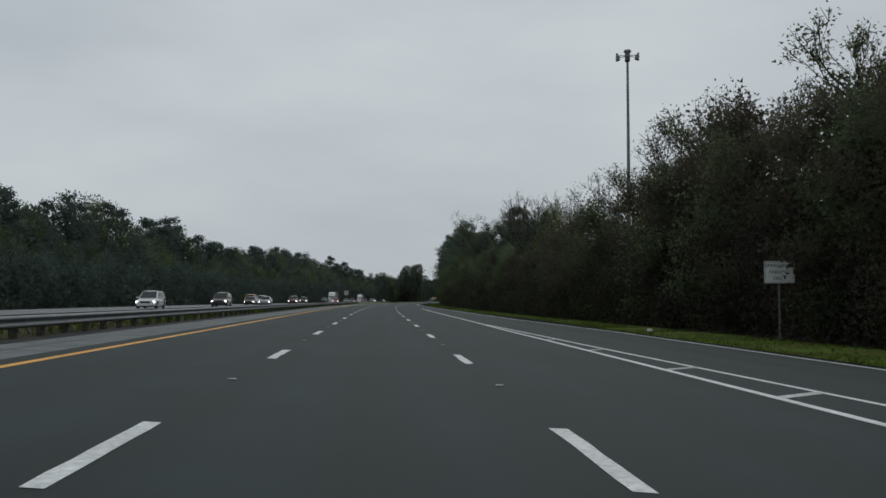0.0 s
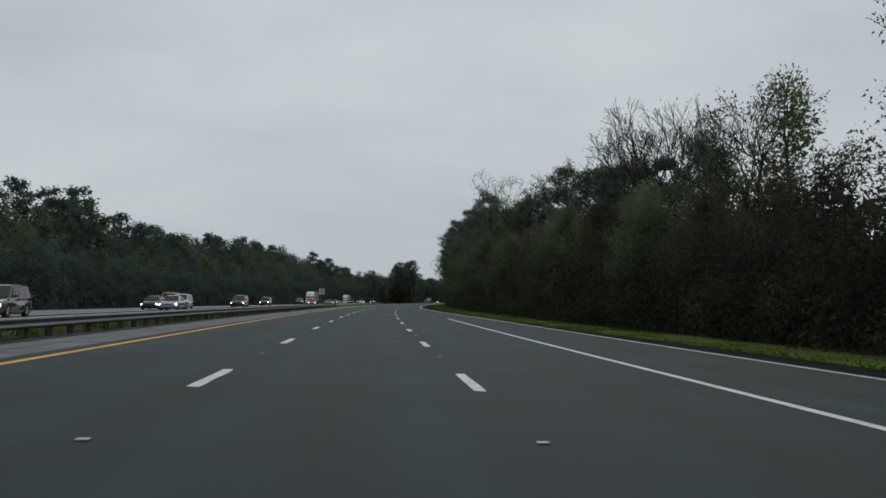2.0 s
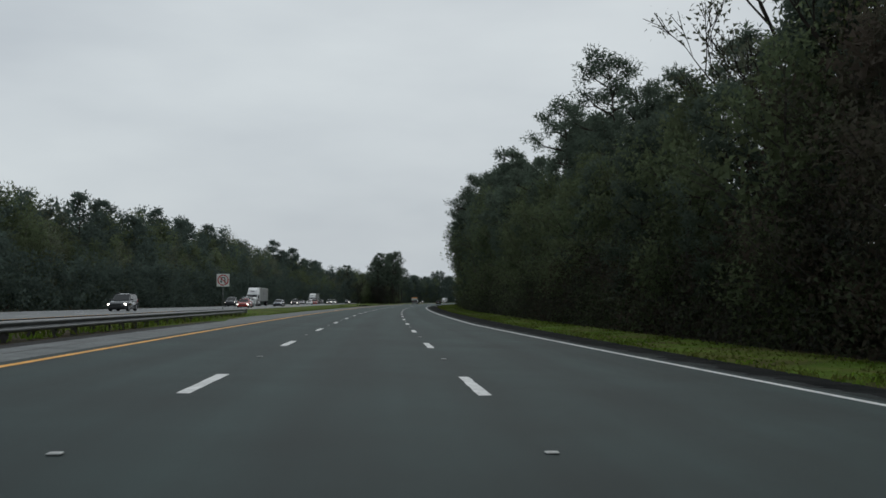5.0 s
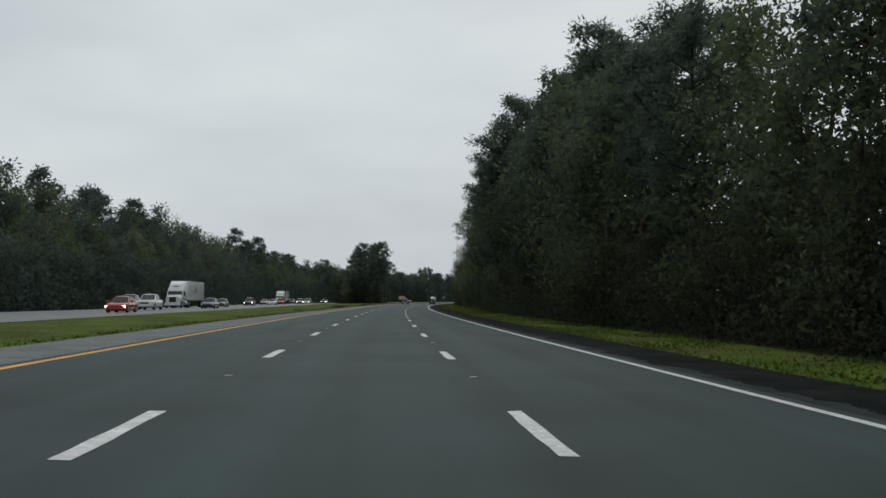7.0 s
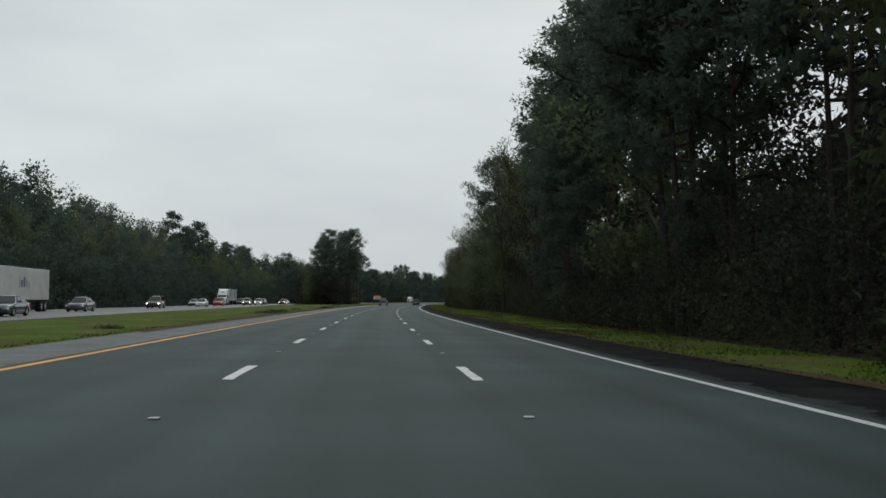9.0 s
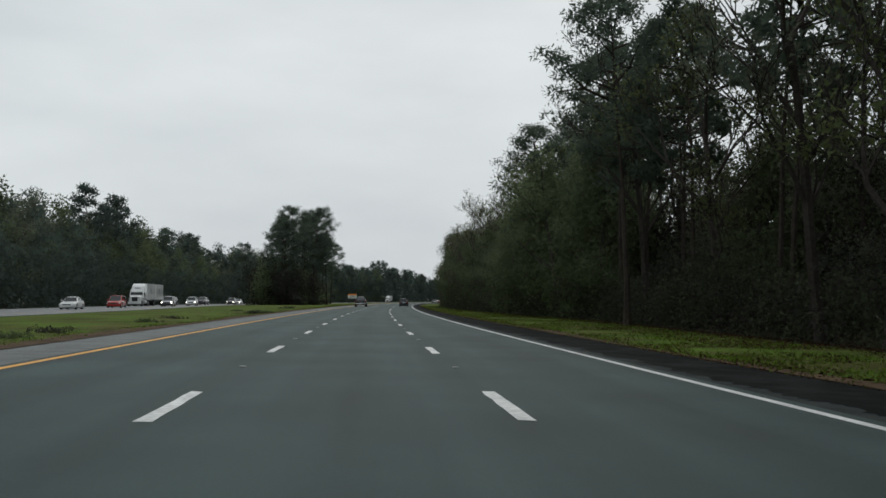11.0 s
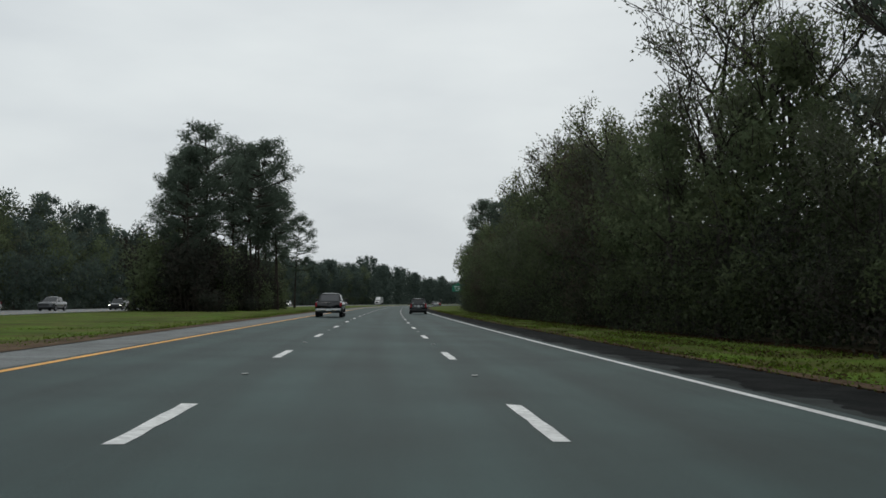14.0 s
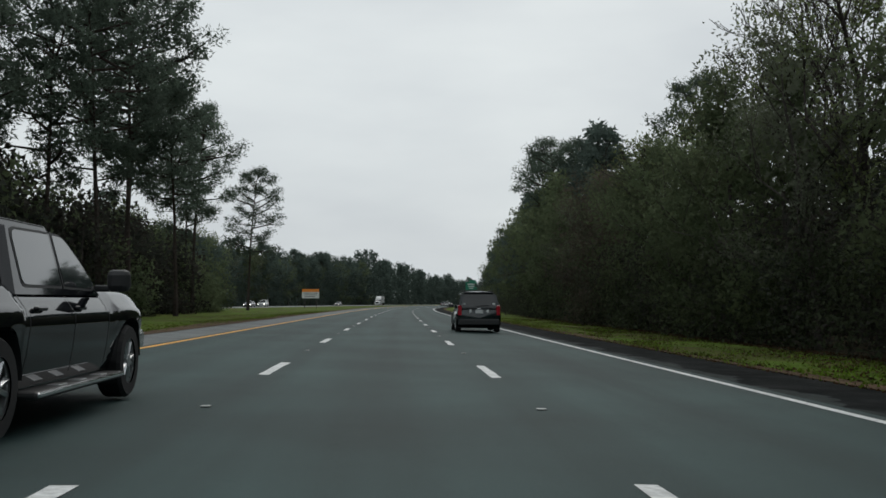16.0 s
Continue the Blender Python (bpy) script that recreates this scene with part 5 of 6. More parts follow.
def vehicle(shape, label, body_mat, lit=False, tinted=False, seed=0):
    """A road vehicle whose nose points along +y, its wheels on z = 0."""
    ln, wd, ht, r, clear, belt, hood, (f0, f1, r1, r0), axles, windows = SHAPES[shape]
    names = {"suv": "sport_utility_car", "minivan": "minivan", "sedan": "sedan_car", "pickup": "pickup_truck", "offroader": "off_road_car"}
    cats = {"suv": "car", "minivan": "car", "sedan": "car", "pickup": "pickup truck", "offroader": "car"}
    car = thing(names[shape], label, cats[shape])
    h, w = ln / 2, wd / 2
    bm = bmesh.new()
    tail_top = belt if shape in ("suv", "minivan", "offroader", "pickup") else belt + 0.02
    st = [(-h, clear + 0.16, tail_top - 0.12, w * 0.9, 0.93), (-h + 0.12, clear + 0.05, tail_top - 0.02, w * 0.97, 0.94), (-h + 0.6, clear, tail_top, w, 0.94), (r0 + 0.1, clear, belt, w, 0.94),
          (f0 - 0.3, clear, belt, w, 0.94), (f0, clear, belt * 0.6 + hood * 0.4, w, 0.92), (f0 + 0.25, clear, hood, w, 0.9), (h - 0.45, clear, hood - 0.07, w * 0.97, 0.88), (h - 0.12, clear + 0.03, hood - 0.17, w * 0.9, 0.9), (h, clear + 0.12, hood - 0.3, w * 0.82, 0.92)]
    if shape == "pickup":
        st = st[:-3] + [(h - 0.45, clear, hood - 0.03, w * 0.99, 0.9), (h - 0.12, clear + 0.03, hood - 0.09, w * 0.96, 0.9), (h, clear + 0.12, hood - 0.24, w * 0.9, 0.92)]
    loft(bm, st)
    part("body", bm, body_mat, car, smooth=True)
    wb, wt = w * 0.93, w * {"offroader": 0.86, "pickup": 0.765, "sedan": 0.7}.get(shape, 0.78)
    z0, z1 = belt - 0.02, ht
    lo = [(wb, f0, z0 - 0.04), (-wb, f0, z0 - 0.04), (-wb, r0, z0), (wb, r0, z0)]
    hi = [(wt, f1, z1 - 0.05), (-wt, f1, z1 - 0.05), (-wt * 0.97, r1, z1 - 0.04), (wt * 0.97, r1, z1 - 0.04)]
    bm = bmesh.new()
    L = [bm.verts.new(p) for p in lo]; H = [bm.verts.new(p) for p in hi]
    for i in range(4):
        bm.faces.new((L[i], L[(i + 1) % 4], H[(i + 1) % 4], H[i]))
    bm.faces.new(H); bm.faces.new(L[::-1])
    bmesh.ops.bevel(bm, geom=[e for e in bm.edges if all(v in H for v in e.verts) or (e.verts[0] in H) != (e.verts[1] in H)], offset=0.07, segments=3, affect="EDGES")
    part("cabin", bm, body_mat, car)
    bm = bmesh.new()
    nx, ny = 8, 8
    grid = [[bm.verts.new((wt * 0.93 * (2 * i / nx - 1), r1 + 0.06 + (f1 - r1 - 0.14) * j / ny, z1 - 0.05 + 0.062 * (1 - (2 * i / nx - 1) ** 4) * (1 - (2 * j / ny - 1) ** 4))) for j in range(ny + 1)] for i in range(nx + 1)]
    for i in range(nx):
        for j in range(ny):
            bm.faces.new((grid[i][j], grid[i + 1][j], grid[i + 1][j + 1], grid[i][j + 1]))
    part("roof", bm, body_mat, car, smooth=True)
    bm = bmesh.new(); quad_panel(bm, lo[1], lo[0], hi[0], hi[1], 0.06, 0.94, 0.1, 0.93, -0.012); part("windscreen", bm, GLASS, car)
    bm = bmesh.new(); quad_panel(bm, lo[3], lo[2], hi[2], hi[3], 0.07, 0.93, 0.06, 0.92, -0.012); part("rear_window", bm, GLASS, car)
    for a, b in windows:
        for side in (0, 1):
            bm = bmesh.new()
            if side:
                quad_panel(bm, lo[0], lo[3], hi[3], hi[0], a, b, 0.1, 0.86, -0.014)
            else:
                quad_panel(bm, lo[2], lo[1], hi[1], hi[2], 1 - b, 1 - a, 0.1, 0.86, -0.014)
            part("side_window", bm, GLASS, car)
    if shape == "pickup":
        bm = bmesh.new()
        add_box(bm, -w * 0.84, -h + 0.12, belt - 0.01, w * 0.84, r0 - 0.06, belt + 0.012)
        part("bed_cover", bm, TRIM, car, "dark load bed")
    if shape in ("suv", "minivan"):
        for x in (-wt * 0.82, wt * 0.82):
            bm = bmesh.new(); add_box(bm, x - 0.02, r1 + 0.25, ht + 0.02, x + 0.02, f1 - 0.25, ht + 0.05, 0.008)
            for y in (r1 + 0.3, f1 - 0.3):
                add_box(bm, x - 0.02, y - 0.03, ht - 0.01, x + 0.02, y + 0.03, ht + 0.03)
            part("roof_rail", bm, TRIM, car)
    for y in axles:
        for side in (-1, 1):
            wheel_part(car, side * (w - 0.1), y, r, 0.24, side)
            bm = bmesh.new()
            n = 12
            rows_ = []
            for k in range(n + 1):
                a = math.pi * k / n
                rows_.append([bm.verts.new((side * o, y + q * math.cos(a), r + q * math.sin(a))) for q, o in ((r + 0.12, w * 0.985), (r + 0.085, w + 0.012), (r + 0.06, w + 0.014), (r + 0.055, w * 0.9))])
            for p, q in zip(rows_, rows_[1:]):
                for j in range(3):
                    bm.faces.new((p[j], q[j], q[j + 1], p[j + 1]))
            part("wheel_arch", bm, body_mat if shape != "offroader" else TRIM, car)
            # dark half-disc proud of the uncut side, standing in for the opening's shade
            bm = bmesh.new()
            rim_ = [bm.verts.new((side * (w + 0.003), y + (r + 0.062) * math.cos(math.pi * k / n), r + (r + 0.062) * math.sin(math.pi * k / n))) for k in range(n + 1)]
            back_ = [bm.verts.new((side * w * 0.93, v_.co.y, v_.co.z)) for v_ in rim_]
            for k in range(n):
                bm.faces.new((rim_[k], rim_[k + 1], back_[k + 1], back_[k]))
            bm.faces.new(rim_); bm.faces.new(back_[::-1])
            part("wheel_well", bm, TRIM, car)
    for side in (-1, 1):
        bm = bmesh.new(); add_box(bm, side * w * 0.72 - 0.2, h - 0.2, hood - 0.44, side * w * 0.72 + 0.2, h - 0.02, hood - 0.26, 0.04); part("headlamp", bm, HEADLAMP if lit else DULL_LAMP, car)
        bm = bmesh.new(); add_box(bm, side * w * (0.8 if shape == "pickup" else 0.87) - 0.08, -h - 0.01, belt - (0.32 if shape != "sedan" else 0.3), side * w * (0.8 if shape == "pickup" else 0.87) + 0.08, -h + 0.16, belt + (0.1 if shape in ("suv", "minivan") else -0.06), 0.03); part("tail_lamp", bm, TAIL, car)
        bm = bmesh.new(); add_box(bm, side * (w * 0.96), f0 - 0.42, belt + 0.0, side * (w + 0.2), f0 - 0.3, belt + 0.16, 0.03); part("mirror", bm, body_mat, car)
    bm = bmesh.new(); add_box(bm, -w * 0.5, h - 0.1, hood - 0.47, w * 0.5, h + 0.015, hood - 0.28, 0.02); part("grille", bm, TRIM, car)
    bm = bmesh.new(); add_box(bm, -w * 0.86, h - 0.16, clear + 0.06, w * 0.86, h + 0.03, clear + 0.3, 0.05); part("front_bumper", bm, TRIM if seed % 2 else body_mat, car)
    bm = bmesh.new(); add_box(bm, -w * 0.92, -h - 0.04, clear + 0.08, w * 0.92, -h + 0.2, clear + 0.34, 0.05); part("rear_bumper", bm, TRIM, car)
    bm = bmesh.new(); add_box(bm, -w * 0.88, -h + 0.5, clear - 0.06, w * 0.88, h - 0.5, clear + 0.06); part("underbody", bm, TRIM, car)
    bm = bmesh.new(); add_box(bm, -0.16, -h - 0.03, belt - 0.24, 0.16, -h + 0.06, belt - 0.09, 0.008); part("number_plate", bm, PLATE, car)
    return car


WHITE_PAINT = paint("white_paint", (0.62, 0.63, 0.62))
SILVER_PAINT = paint("silver_paint", (0.34, 0.35, 0.36), 0.5)
GREY_PAINT = paint("grey_paint", (0.09, 0.095, 0.1), 0.4)
DARK_PAINT = paint("dark_paint", (0.018, 0.02, 0.023), 0.2)
RED_PAINT = paint("red_paint", (0.35, 0.025, 0.02))
MAROON_PAINT = paint("maroon_paint", (0.1, 0.014, 0.018), 0.2)
BLUE_PAINT = paint("blue_grey_paint", (0.075, 0.1, 0.13), 0.4)
TAN_PAINT = paint("tan_paint", (0.12, 0.105, 0.095), 0.4)
YELLOW_PAINT = paint("yellow_paint", (0.7, 0.36, 0.03))

ONCOMING = [
    (98, 0, "minivan", "silver-white minivan with lit headlamps", WHITE_PAINT, True),
    (119, 1, "suv", "tan sport utility car with lit headlamps", TAN_PAINT, True),
    (163, 1, "sedan", "silver sedan on the oncoming carriageway", SILVER_PAINT, True),
    (171, 0, "sedan", "black sedan with lit headlamps", DARK_PAINT, True),
    (185, 0, "suv", "large white sport utility car with lit headlamps", WHITE_PAINT, True),
    (195, -1, "offroader", "yellow boxy off-road car with a dark windscreen", YELLOW_PAINT, False),
    (207, 1, "minivan", "maroon minivan with lit headlamps", MAROON_PAINT, True),
    (262, 0, "suv", "dark sport utility car with lit headlamps", GREY_PAINT, True),
    (318, 1, "sedan", "red sedan with lit headlamps", RED_PAINT, True),
    (365, 1.0, "sedan", "blue-grey sedan ahead of a lorry", BLUE_PAINT, False),
    (344, 0, "pickup", "white pickup truck on the oncoming carriageway", WHITE_PAINT, False),
    (350, -1, "pickup", "dark pickup truck on the oncoming carriageway", GREY_PAINT, True),
    (395, 0.2, "sedan", "dark grey sedan on the oncoming carriageway", GREY_PAINT, False),
    (436, 0, "suv", "gold sport utility car with lit headlamps", TAN_PAINT, True),
    (476, 0, "sedan", "white sedan on the oncoming carriageway", WHITE_PAINT, False),
    (492, -1, "sedan", "silver sedan on the oncoming carriageway", SILVER_PAINT, False),
    (502, 0, "minivan", "dark red minivan on the oncoming carriageway", RED_PAINT, False),
    (526, 1, "suv", "silver sport utility car beside a lorry", SILVER_PAINT, True),
    (556, 1, "suv", "white sport utility car with lit headlamps", WHITE_PAINT, True),
    (572, -1, "suv", "dark sport utility car on the oncoming carriageway", DARK_PAINT, False),
    (588, 0, "pickup", "grey pickup truck on the oncoming carriageway", GREY_PAINT, False),
    (606, 1, "suv", "dark grey sport utility car on the oncoming carriageway", GREY_PAINT, True),
    (640, 0, "sedan", "white sedan with lit headlamps", WHITE_PAINT, True),
    (668, 1, "pickup", "dark pickup truck with lit headlamps", DARK_PAINT, True),
    (715, 0, "suv", "white sport utility car with lit headlamps", WHITE_PAINT, True),
    (742, 1, "sedan", "silver sedan with lit headlamps", SILVER_PAINT, True),
    (770, 0, "suv", "white sport utility car with lit headlamps", WHITE_PAINT, True),
    (872, 0, "sedan", "grey sedan with lit headlamps", GREY_PAINT, True),
]
for i, (s, lane, shape, label, mat, lit) in enumerate(ONCOMING):
    o = vehicle(shape, label, mat, lit, seed=i)
    tagged(o, group="oncoming traffic")
    lean = math.degrees(math.atan((opposite(s + 5) - opposite(s - 5)) / 10))
    o.matrix_basis = stand(s, opposite(s) + lane * 3.66, 0.005, 180 - lean)


def lorry(label, trailers):
    """A white tractor with a tall fairing and box trailers; nose along +y."""
    t = thing("lorry", label, "lorry")
    white = paint("lorry_white", (0.66, 0.67, 0.66))
    bm = bmesh.new()
    loft(bm, [(-2.6, 0.75, 1.5, 1.0, 0.95), (0.9, 0.75, 1.6, 1.1, 0.95), (1.1, 0.6, 2.0, 1.1, 0.93), (2.3, 0.55, 1.85, 1.05, 0.9), (2.75, 0.6, 1.7, 0.92, 0.88)])
    part("hood", bm, white, t)
    bm = bmesh.new()
    lo = [(1.2, 1.15, 1.5), (-1.2, 1.15, 1.5), (-1.25, -2.2, 1.2), (1.25, -2.2, 1.2)]
    mid_ = [(1.15, 0.75, 2.55), (-1.15, 0.75, 2.55), (-1.25, -2.2, 2.6), (1.25, -2.2, 2.6)]
    hi = [(0.95, -0.1, 3.5), (-0.95, -0.1, 3.5), (-1.15, -2.1, 4.05), (1.15, -2.1, 4.05)]
    rr = [[bm.verts.new(p) for p in q] for q in (lo, mid_, hi)]
    for a, b in zip(rr, rr[1:]):
        for i in range(4):
            bm.faces.new((a[i], a[(i + 1) % 4], b[(i + 1) % 4], b[i]))
    bm.faces.new(rr[2]); bm.faces.new(rr[0][::-1])
    bmesh.ops.bevel(bm, geom=bm.edges[:], offset=0.05, segments=2, affect="EDGES")
    part("cab", bm, white, t)
    bm = bmesh.new(); quad_panel(bm, lo[1], lo[0], mid_[0], mid_[1], 0.06, 0.94, 0.38, 0.95, -0.02); part("windscreen", bm, GLASS, t)
    for s_ in (0, 1):
        bm = bmesh.new()
        if s_:
            quad_panel(bm, lo[0], lo[3], mid_[3], mid_[0], 0.06, 0.32, 0.45, 0.92, -0.02)
        else:
            quad_panel(bm, lo[2], lo[1], mid_[1], mid_[2], 0.68, 0.94, 0.45, 0.92, -0.02)
        part("side_window", bm, GLASS, t)
    bm = bmesh.new(); quad_panel(bm, mid_[1], mid_[0], hi[0], hi[1], 0.3, 0.7, 0.62, 0.76, -0.02); part("roof_vent", bm, TRIM, t)
    bm = bmesh.new(); add_box(bm, -0.5, 2.6, 0.85, 0.5, 2.8, 1.6, 0.04); part("grille", bm, TRIM, t)
    bm = bmesh.new(); add_box(bm, -1.15, 2.55, 0.35, 1.15, 2.9, 0.8, 0.08); part("bumper", bm, white, t)
    for side in (-1, 1):
        bm = bmesh.new(); add_box(bm, side * 0.82 - 0.18, 2.55, 1.0, side * 0.82 + 0.18, 2.78, 1.25, 0.05); part("headlamp", bm, DULL_LAMP, t)
        bm = bmesh.new(); add_box(bm, side * 1.3 - 0.02, 0.95, 1.7, side * 1.5, 1.1, 2.35, 0.04); part("mirror", bm, TRIM, t)
        bm = bmesh.new(); add_tube(bm, (side * 0.98, -0.3, 0.75), (side * 0.98, -2.0, 0.75), 0.33, 0.33, 14); part("fuel_tank", bm, ALLOY, t)
        wheel_part(t, side * 1.08, 1.75, 0.5, 0.3, side)
        for y in (-2.7, -4.0):
            wheel_part(t, side * 1.0, y, 0.5, 0.55, side)
    logo_a = material("logo_violet", (0.05, 0.045, 0.08), rough=0.5)
    logo_b = material("logo_grey", (0.22, 0.23, 0.23), rough=0.5)
    y1 = -2.55
    for k, long in enumerate(trailers):
        y0 = y1 - long
        box = None
        bm = bmesh.new(); add_box(bm, -1.28, y0, 1.15, 1.28, y1, 4.05, 0.03); box = part("trailer", bm, white, t, "white box trailer")
        for side in (-1, 1):
            c = y1 - long * 0.45
            for j, (dy, wd, hh, z, mm) in enumerate(((0.75, 0.16, 1.0, 2.75, logo_a), (0.25, 0.42, 0.62, 2.6, logo_a), (-0.3, 0.42, 0.95, 2.75, logo_a), (-0.85, 0.42, 0.7, 2.62, logo_b), (-1.35, 0.36, 0.5, 2.5, logo_b))):
                bm = bmesh.new(); add_box(bm, side * 1.282, c + dy * 1.2 - wd / 2, z - hh / 2, side * 1.29, c + dy * 1.2 + wd / 2, z + hh / 2); part("logo_block", bm, mm, box)
            for y in ((y0 + 1.0, y0 + 2.2) if long > 9 else (y0 + 1.2,)):
                wheel_part(t, side * 1.0, y, 0.5, 0.55, side)
        bm = bmesh.new(); add_box(bm, -0.9, y0 + 0.2, 0.95, 0.9, y1 - 0.3, 1.15); part("chassis", bm, TRIM, t)
        y1 = y0 - 0.8
    return t


for s, lane, label, trailers in ((377, -0.9, "white lorry with a tall fairing and one box trailer", (14.5,)), (538, -1, "white lorry pulling two short box trailers", (8.6, 8.6)), (962, 0, "white delivery lorry far down the oncoming carriageway", (7.0,))):
    o = lorry(label, trailers)
    lean = math.degrees(math.atan((opposite(s + 5) - opposite(s - 5)) / 10))
    o.matrix_basis = stand(s, opposite(s) + lane * 3.66, 0.005, 180 - lean)


def dark_suv():
    """The dark sport utility car ahead in the right-hand lane, seen from behind."""
    car = vehicle("suv", "dark green-black sport utility car seen from behind", paint("dark_teal_paint", (0.012, 0.019, 0.021), 0.2))
    bm = bmesh.new(); add_box(bm, -0.66, -2.24, 1.7, 0.66, -2.05, 1.725, 0.01); part("spoiler", bm, TRIM, car)
    bm = bmesh.new(); add_tube(bm, (-0.1, -2.345, 1.12), (0.42, -2.335, 1.16), 0.012, 0.01, 6); part("rear_wiper", bm, TRIM, car)
    for x in (-0.62, 0.62):
        bm = bmesh.new(); add_box(bm, x - 0.05, -2.33, 1.16, x + 0.05, -2.26, 1.25, 0.01); part("sticker", bm, PLATE, car, "pale sticker on the rear window")
    for x in (-0.36, 0.36):
        bm = bmesh.new(); add_box(bm, x - 0.05, -2.37, 0.85, x + 0.05, -2.25, 0.97, 0.01); part("reversing_lamp", bm, DULL_LAMP, car)
    bm = bmesh.new(); add_box(bm, -0.09, -2.39, 0.97, 0.09, -2.3, 1.03, 0.015); part("badge", bm, CHROME, car)
    car.matrix_basis = stand(570.4, 3.72, 0.005, 0)
    return car


dark_suv()


def dark_pickup():
    """The crew-cab pickup passing in the left lane: nose along +y, wheels on z = 0."""
    body = material("black_paint", (0.004, 0.005, 0.007), rough=0.04, spec=0.5, coat=0.2, grain=0.06, scale=3, stain=0.1, stain_scale=0.8)
    window_glass = material("pickup_glass", (0.014, 0.017, 0.019), rough=0.04, spec=1.0, coat=0.6, grain=0.05, scale=2)
    car = thing("pickup_truck", "black crew-cab pickup truck with chrome running boards", "pickup truck")
    r, axles, belt = 0.405, (1.95, -1.7), 1.15
    tail, nose, arch = -2.95, 2.93, 0.5

    def low_edge(y):
        """Lower edge of the side: the sill, raised over the wheels into squarish arches."""
        z = 0.36 + 0.1 * max(0.0, (abs(y) - 2.5) / 0.45)
        for a in axles:
            d = abs(y - a) / arch
            if d < 1.0:
                z = max(z, 0.38 + arch * (1 - d ** 2.7) ** (1 / 2.7))
        return z

    def side_x(z, y):
        """Half width at height z: a full lower side, a crease below the belt and a shoulder that leans in."""
        x = float(np.interp(z, [0.3, 0.45, 0.62, 0.85, 0.97, 1.0, 1.08, 1.15, 1.2], [0.9, 0.955, 0.985, 1.01, 1.006, 0.975, 0.92, 0.87, 0.83]))
        for a in axles:
            x += 0.03 * max(0.0, 1 - (abs(y - a) / 0.75) ** 2) * max(0.0, 1 - abs(z - 0.85) / 0.3)
        if y > 2.25:
            x -= 0.16 * ((y - 2.25) / 0.68) ** 2.2
        if y < -2.75:
            x -= 0.03 * ((-2.75 - y) / 0.2) ** 2
        return x

    def deck(y):
        """Height of the belt, the hood and the bed rail."""
        return float(np.interp(y, [-2.95, -2.9, -1.25, -1.2, 1.2, 1.5, 2.1, 2.5, 2.75, 2.88, 2.93], [1.13, 1.18, 1.2, 1.15, 1.15, 1.17, 1.165, 1.13, 1.07, 0.99, 0.9]))

    cols = sorted({round(y, 3) for a in axles for y in (a + arch * math.sin(math.pi * (k / 14 - 0.5)) for k in range(15))}
                  | {-2.95, -2.92, -2.86, -2.75, -2.6, -2.4, -1.22, -1.18, -0.9, -0.4, 0.1, 0.6, 1.1, 1.2, 1.3, 2.48, 2.58, 2.66, 2.74, 2.81, 2.87, 2.91, 2.93})
    bm = bmesh.new()
    rings = []
    for y in cols:
        top, lo = deck(y), low_edge(y)
        half = []
        for k in range(11):
            z = lo + (top - lo) * (k / 10) ** 0.9
            half.append((side_x(z * 1.15 / max(top, 1.0), y), z))
        edge = half[-1][0]
        if y > 1.15:
            half += [(edge * 0.93, top + 0.022), (edge * 0.8, top + 0.045), (edge * 0.4, top + 0.062)]
        elif y < -1.2:
            half += [(edge * 0.96, top + 0.012), (edge * 0.9, top + 0.004), (edge * 0.88, top - 0.06)]
        else:
            half += [(edge * 0.93, top), (edge * 0.8, top), (edge * 0.4, top)]
        rings.append([bm.verts.new((x, y, z)) for x, z in half] + [bm.verts.new((-x, y, z)) for x, z in reversed(half)])
    n = len(rings[0])
    for a, b in zip(rings, rings[1:]):
        for i in range(n - 1):
            bm.faces.new((a[i], a[i + 1], b[i + 1], b[i]))
    bm.faces.new(rings[0]); bm.faces.new(rings[-1][::-1])
    part("body", bm, body, car, smooth=True)

    # the cab: pillars and roof over the belt, its glass set in the sides
    zb, zt, xb, xt = 1.13, 1.79, 0.9, 0.715
    foot = [(xb, 1.32, zb), (-xb, 1.32, zb), (-xb, -1.2, zb), (xb, -1.2, zb)]
    brow = [(xt, 0.34, zt), (-xt, 0.34, zt), (-xt, -1.02, zt), (xt, -1.02, zt)]
    bm = bmesh.new()
    L = [bm.verts.new(p) for p in foot]; H = [bm.verts.new(p) for p in brow]
    for i in range(4):
        bm.faces.new((L[i], L[(i + 1) % 4], H[(i + 1) % 4], H[i]))
    bm.faces.new(H); bm.faces.new(L[::-1])
    bmesh.ops.bevel(bm, geom=[e for e in bm.edges if not all(v in L for v in e.verts)], offset=0.085, segments=5, affect="EDGES")
    part("cabin", bm, body, car)
    bm = bmesh.new()
    k = 10
    grid = [[bm.verts.new((xt * 0.9 * (2 * i / k - 1), -0.96 + 1.22 * j / k, zt - 0.008 + 0.045 * (1 - (2 * i / k - 1) ** 4) * (1 - (2 * j / k - 1) ** 4))) for j in range(k + 1)] for i in range(k + 1)]
    for i in range(k):
        for j in range(k):
            bm.faces.new((grid[i][j], grid[i + 1][j], grid[i + 1][j + 1], grid[i][j + 1]))
    part("roof", bm, body, car, smooth=True)

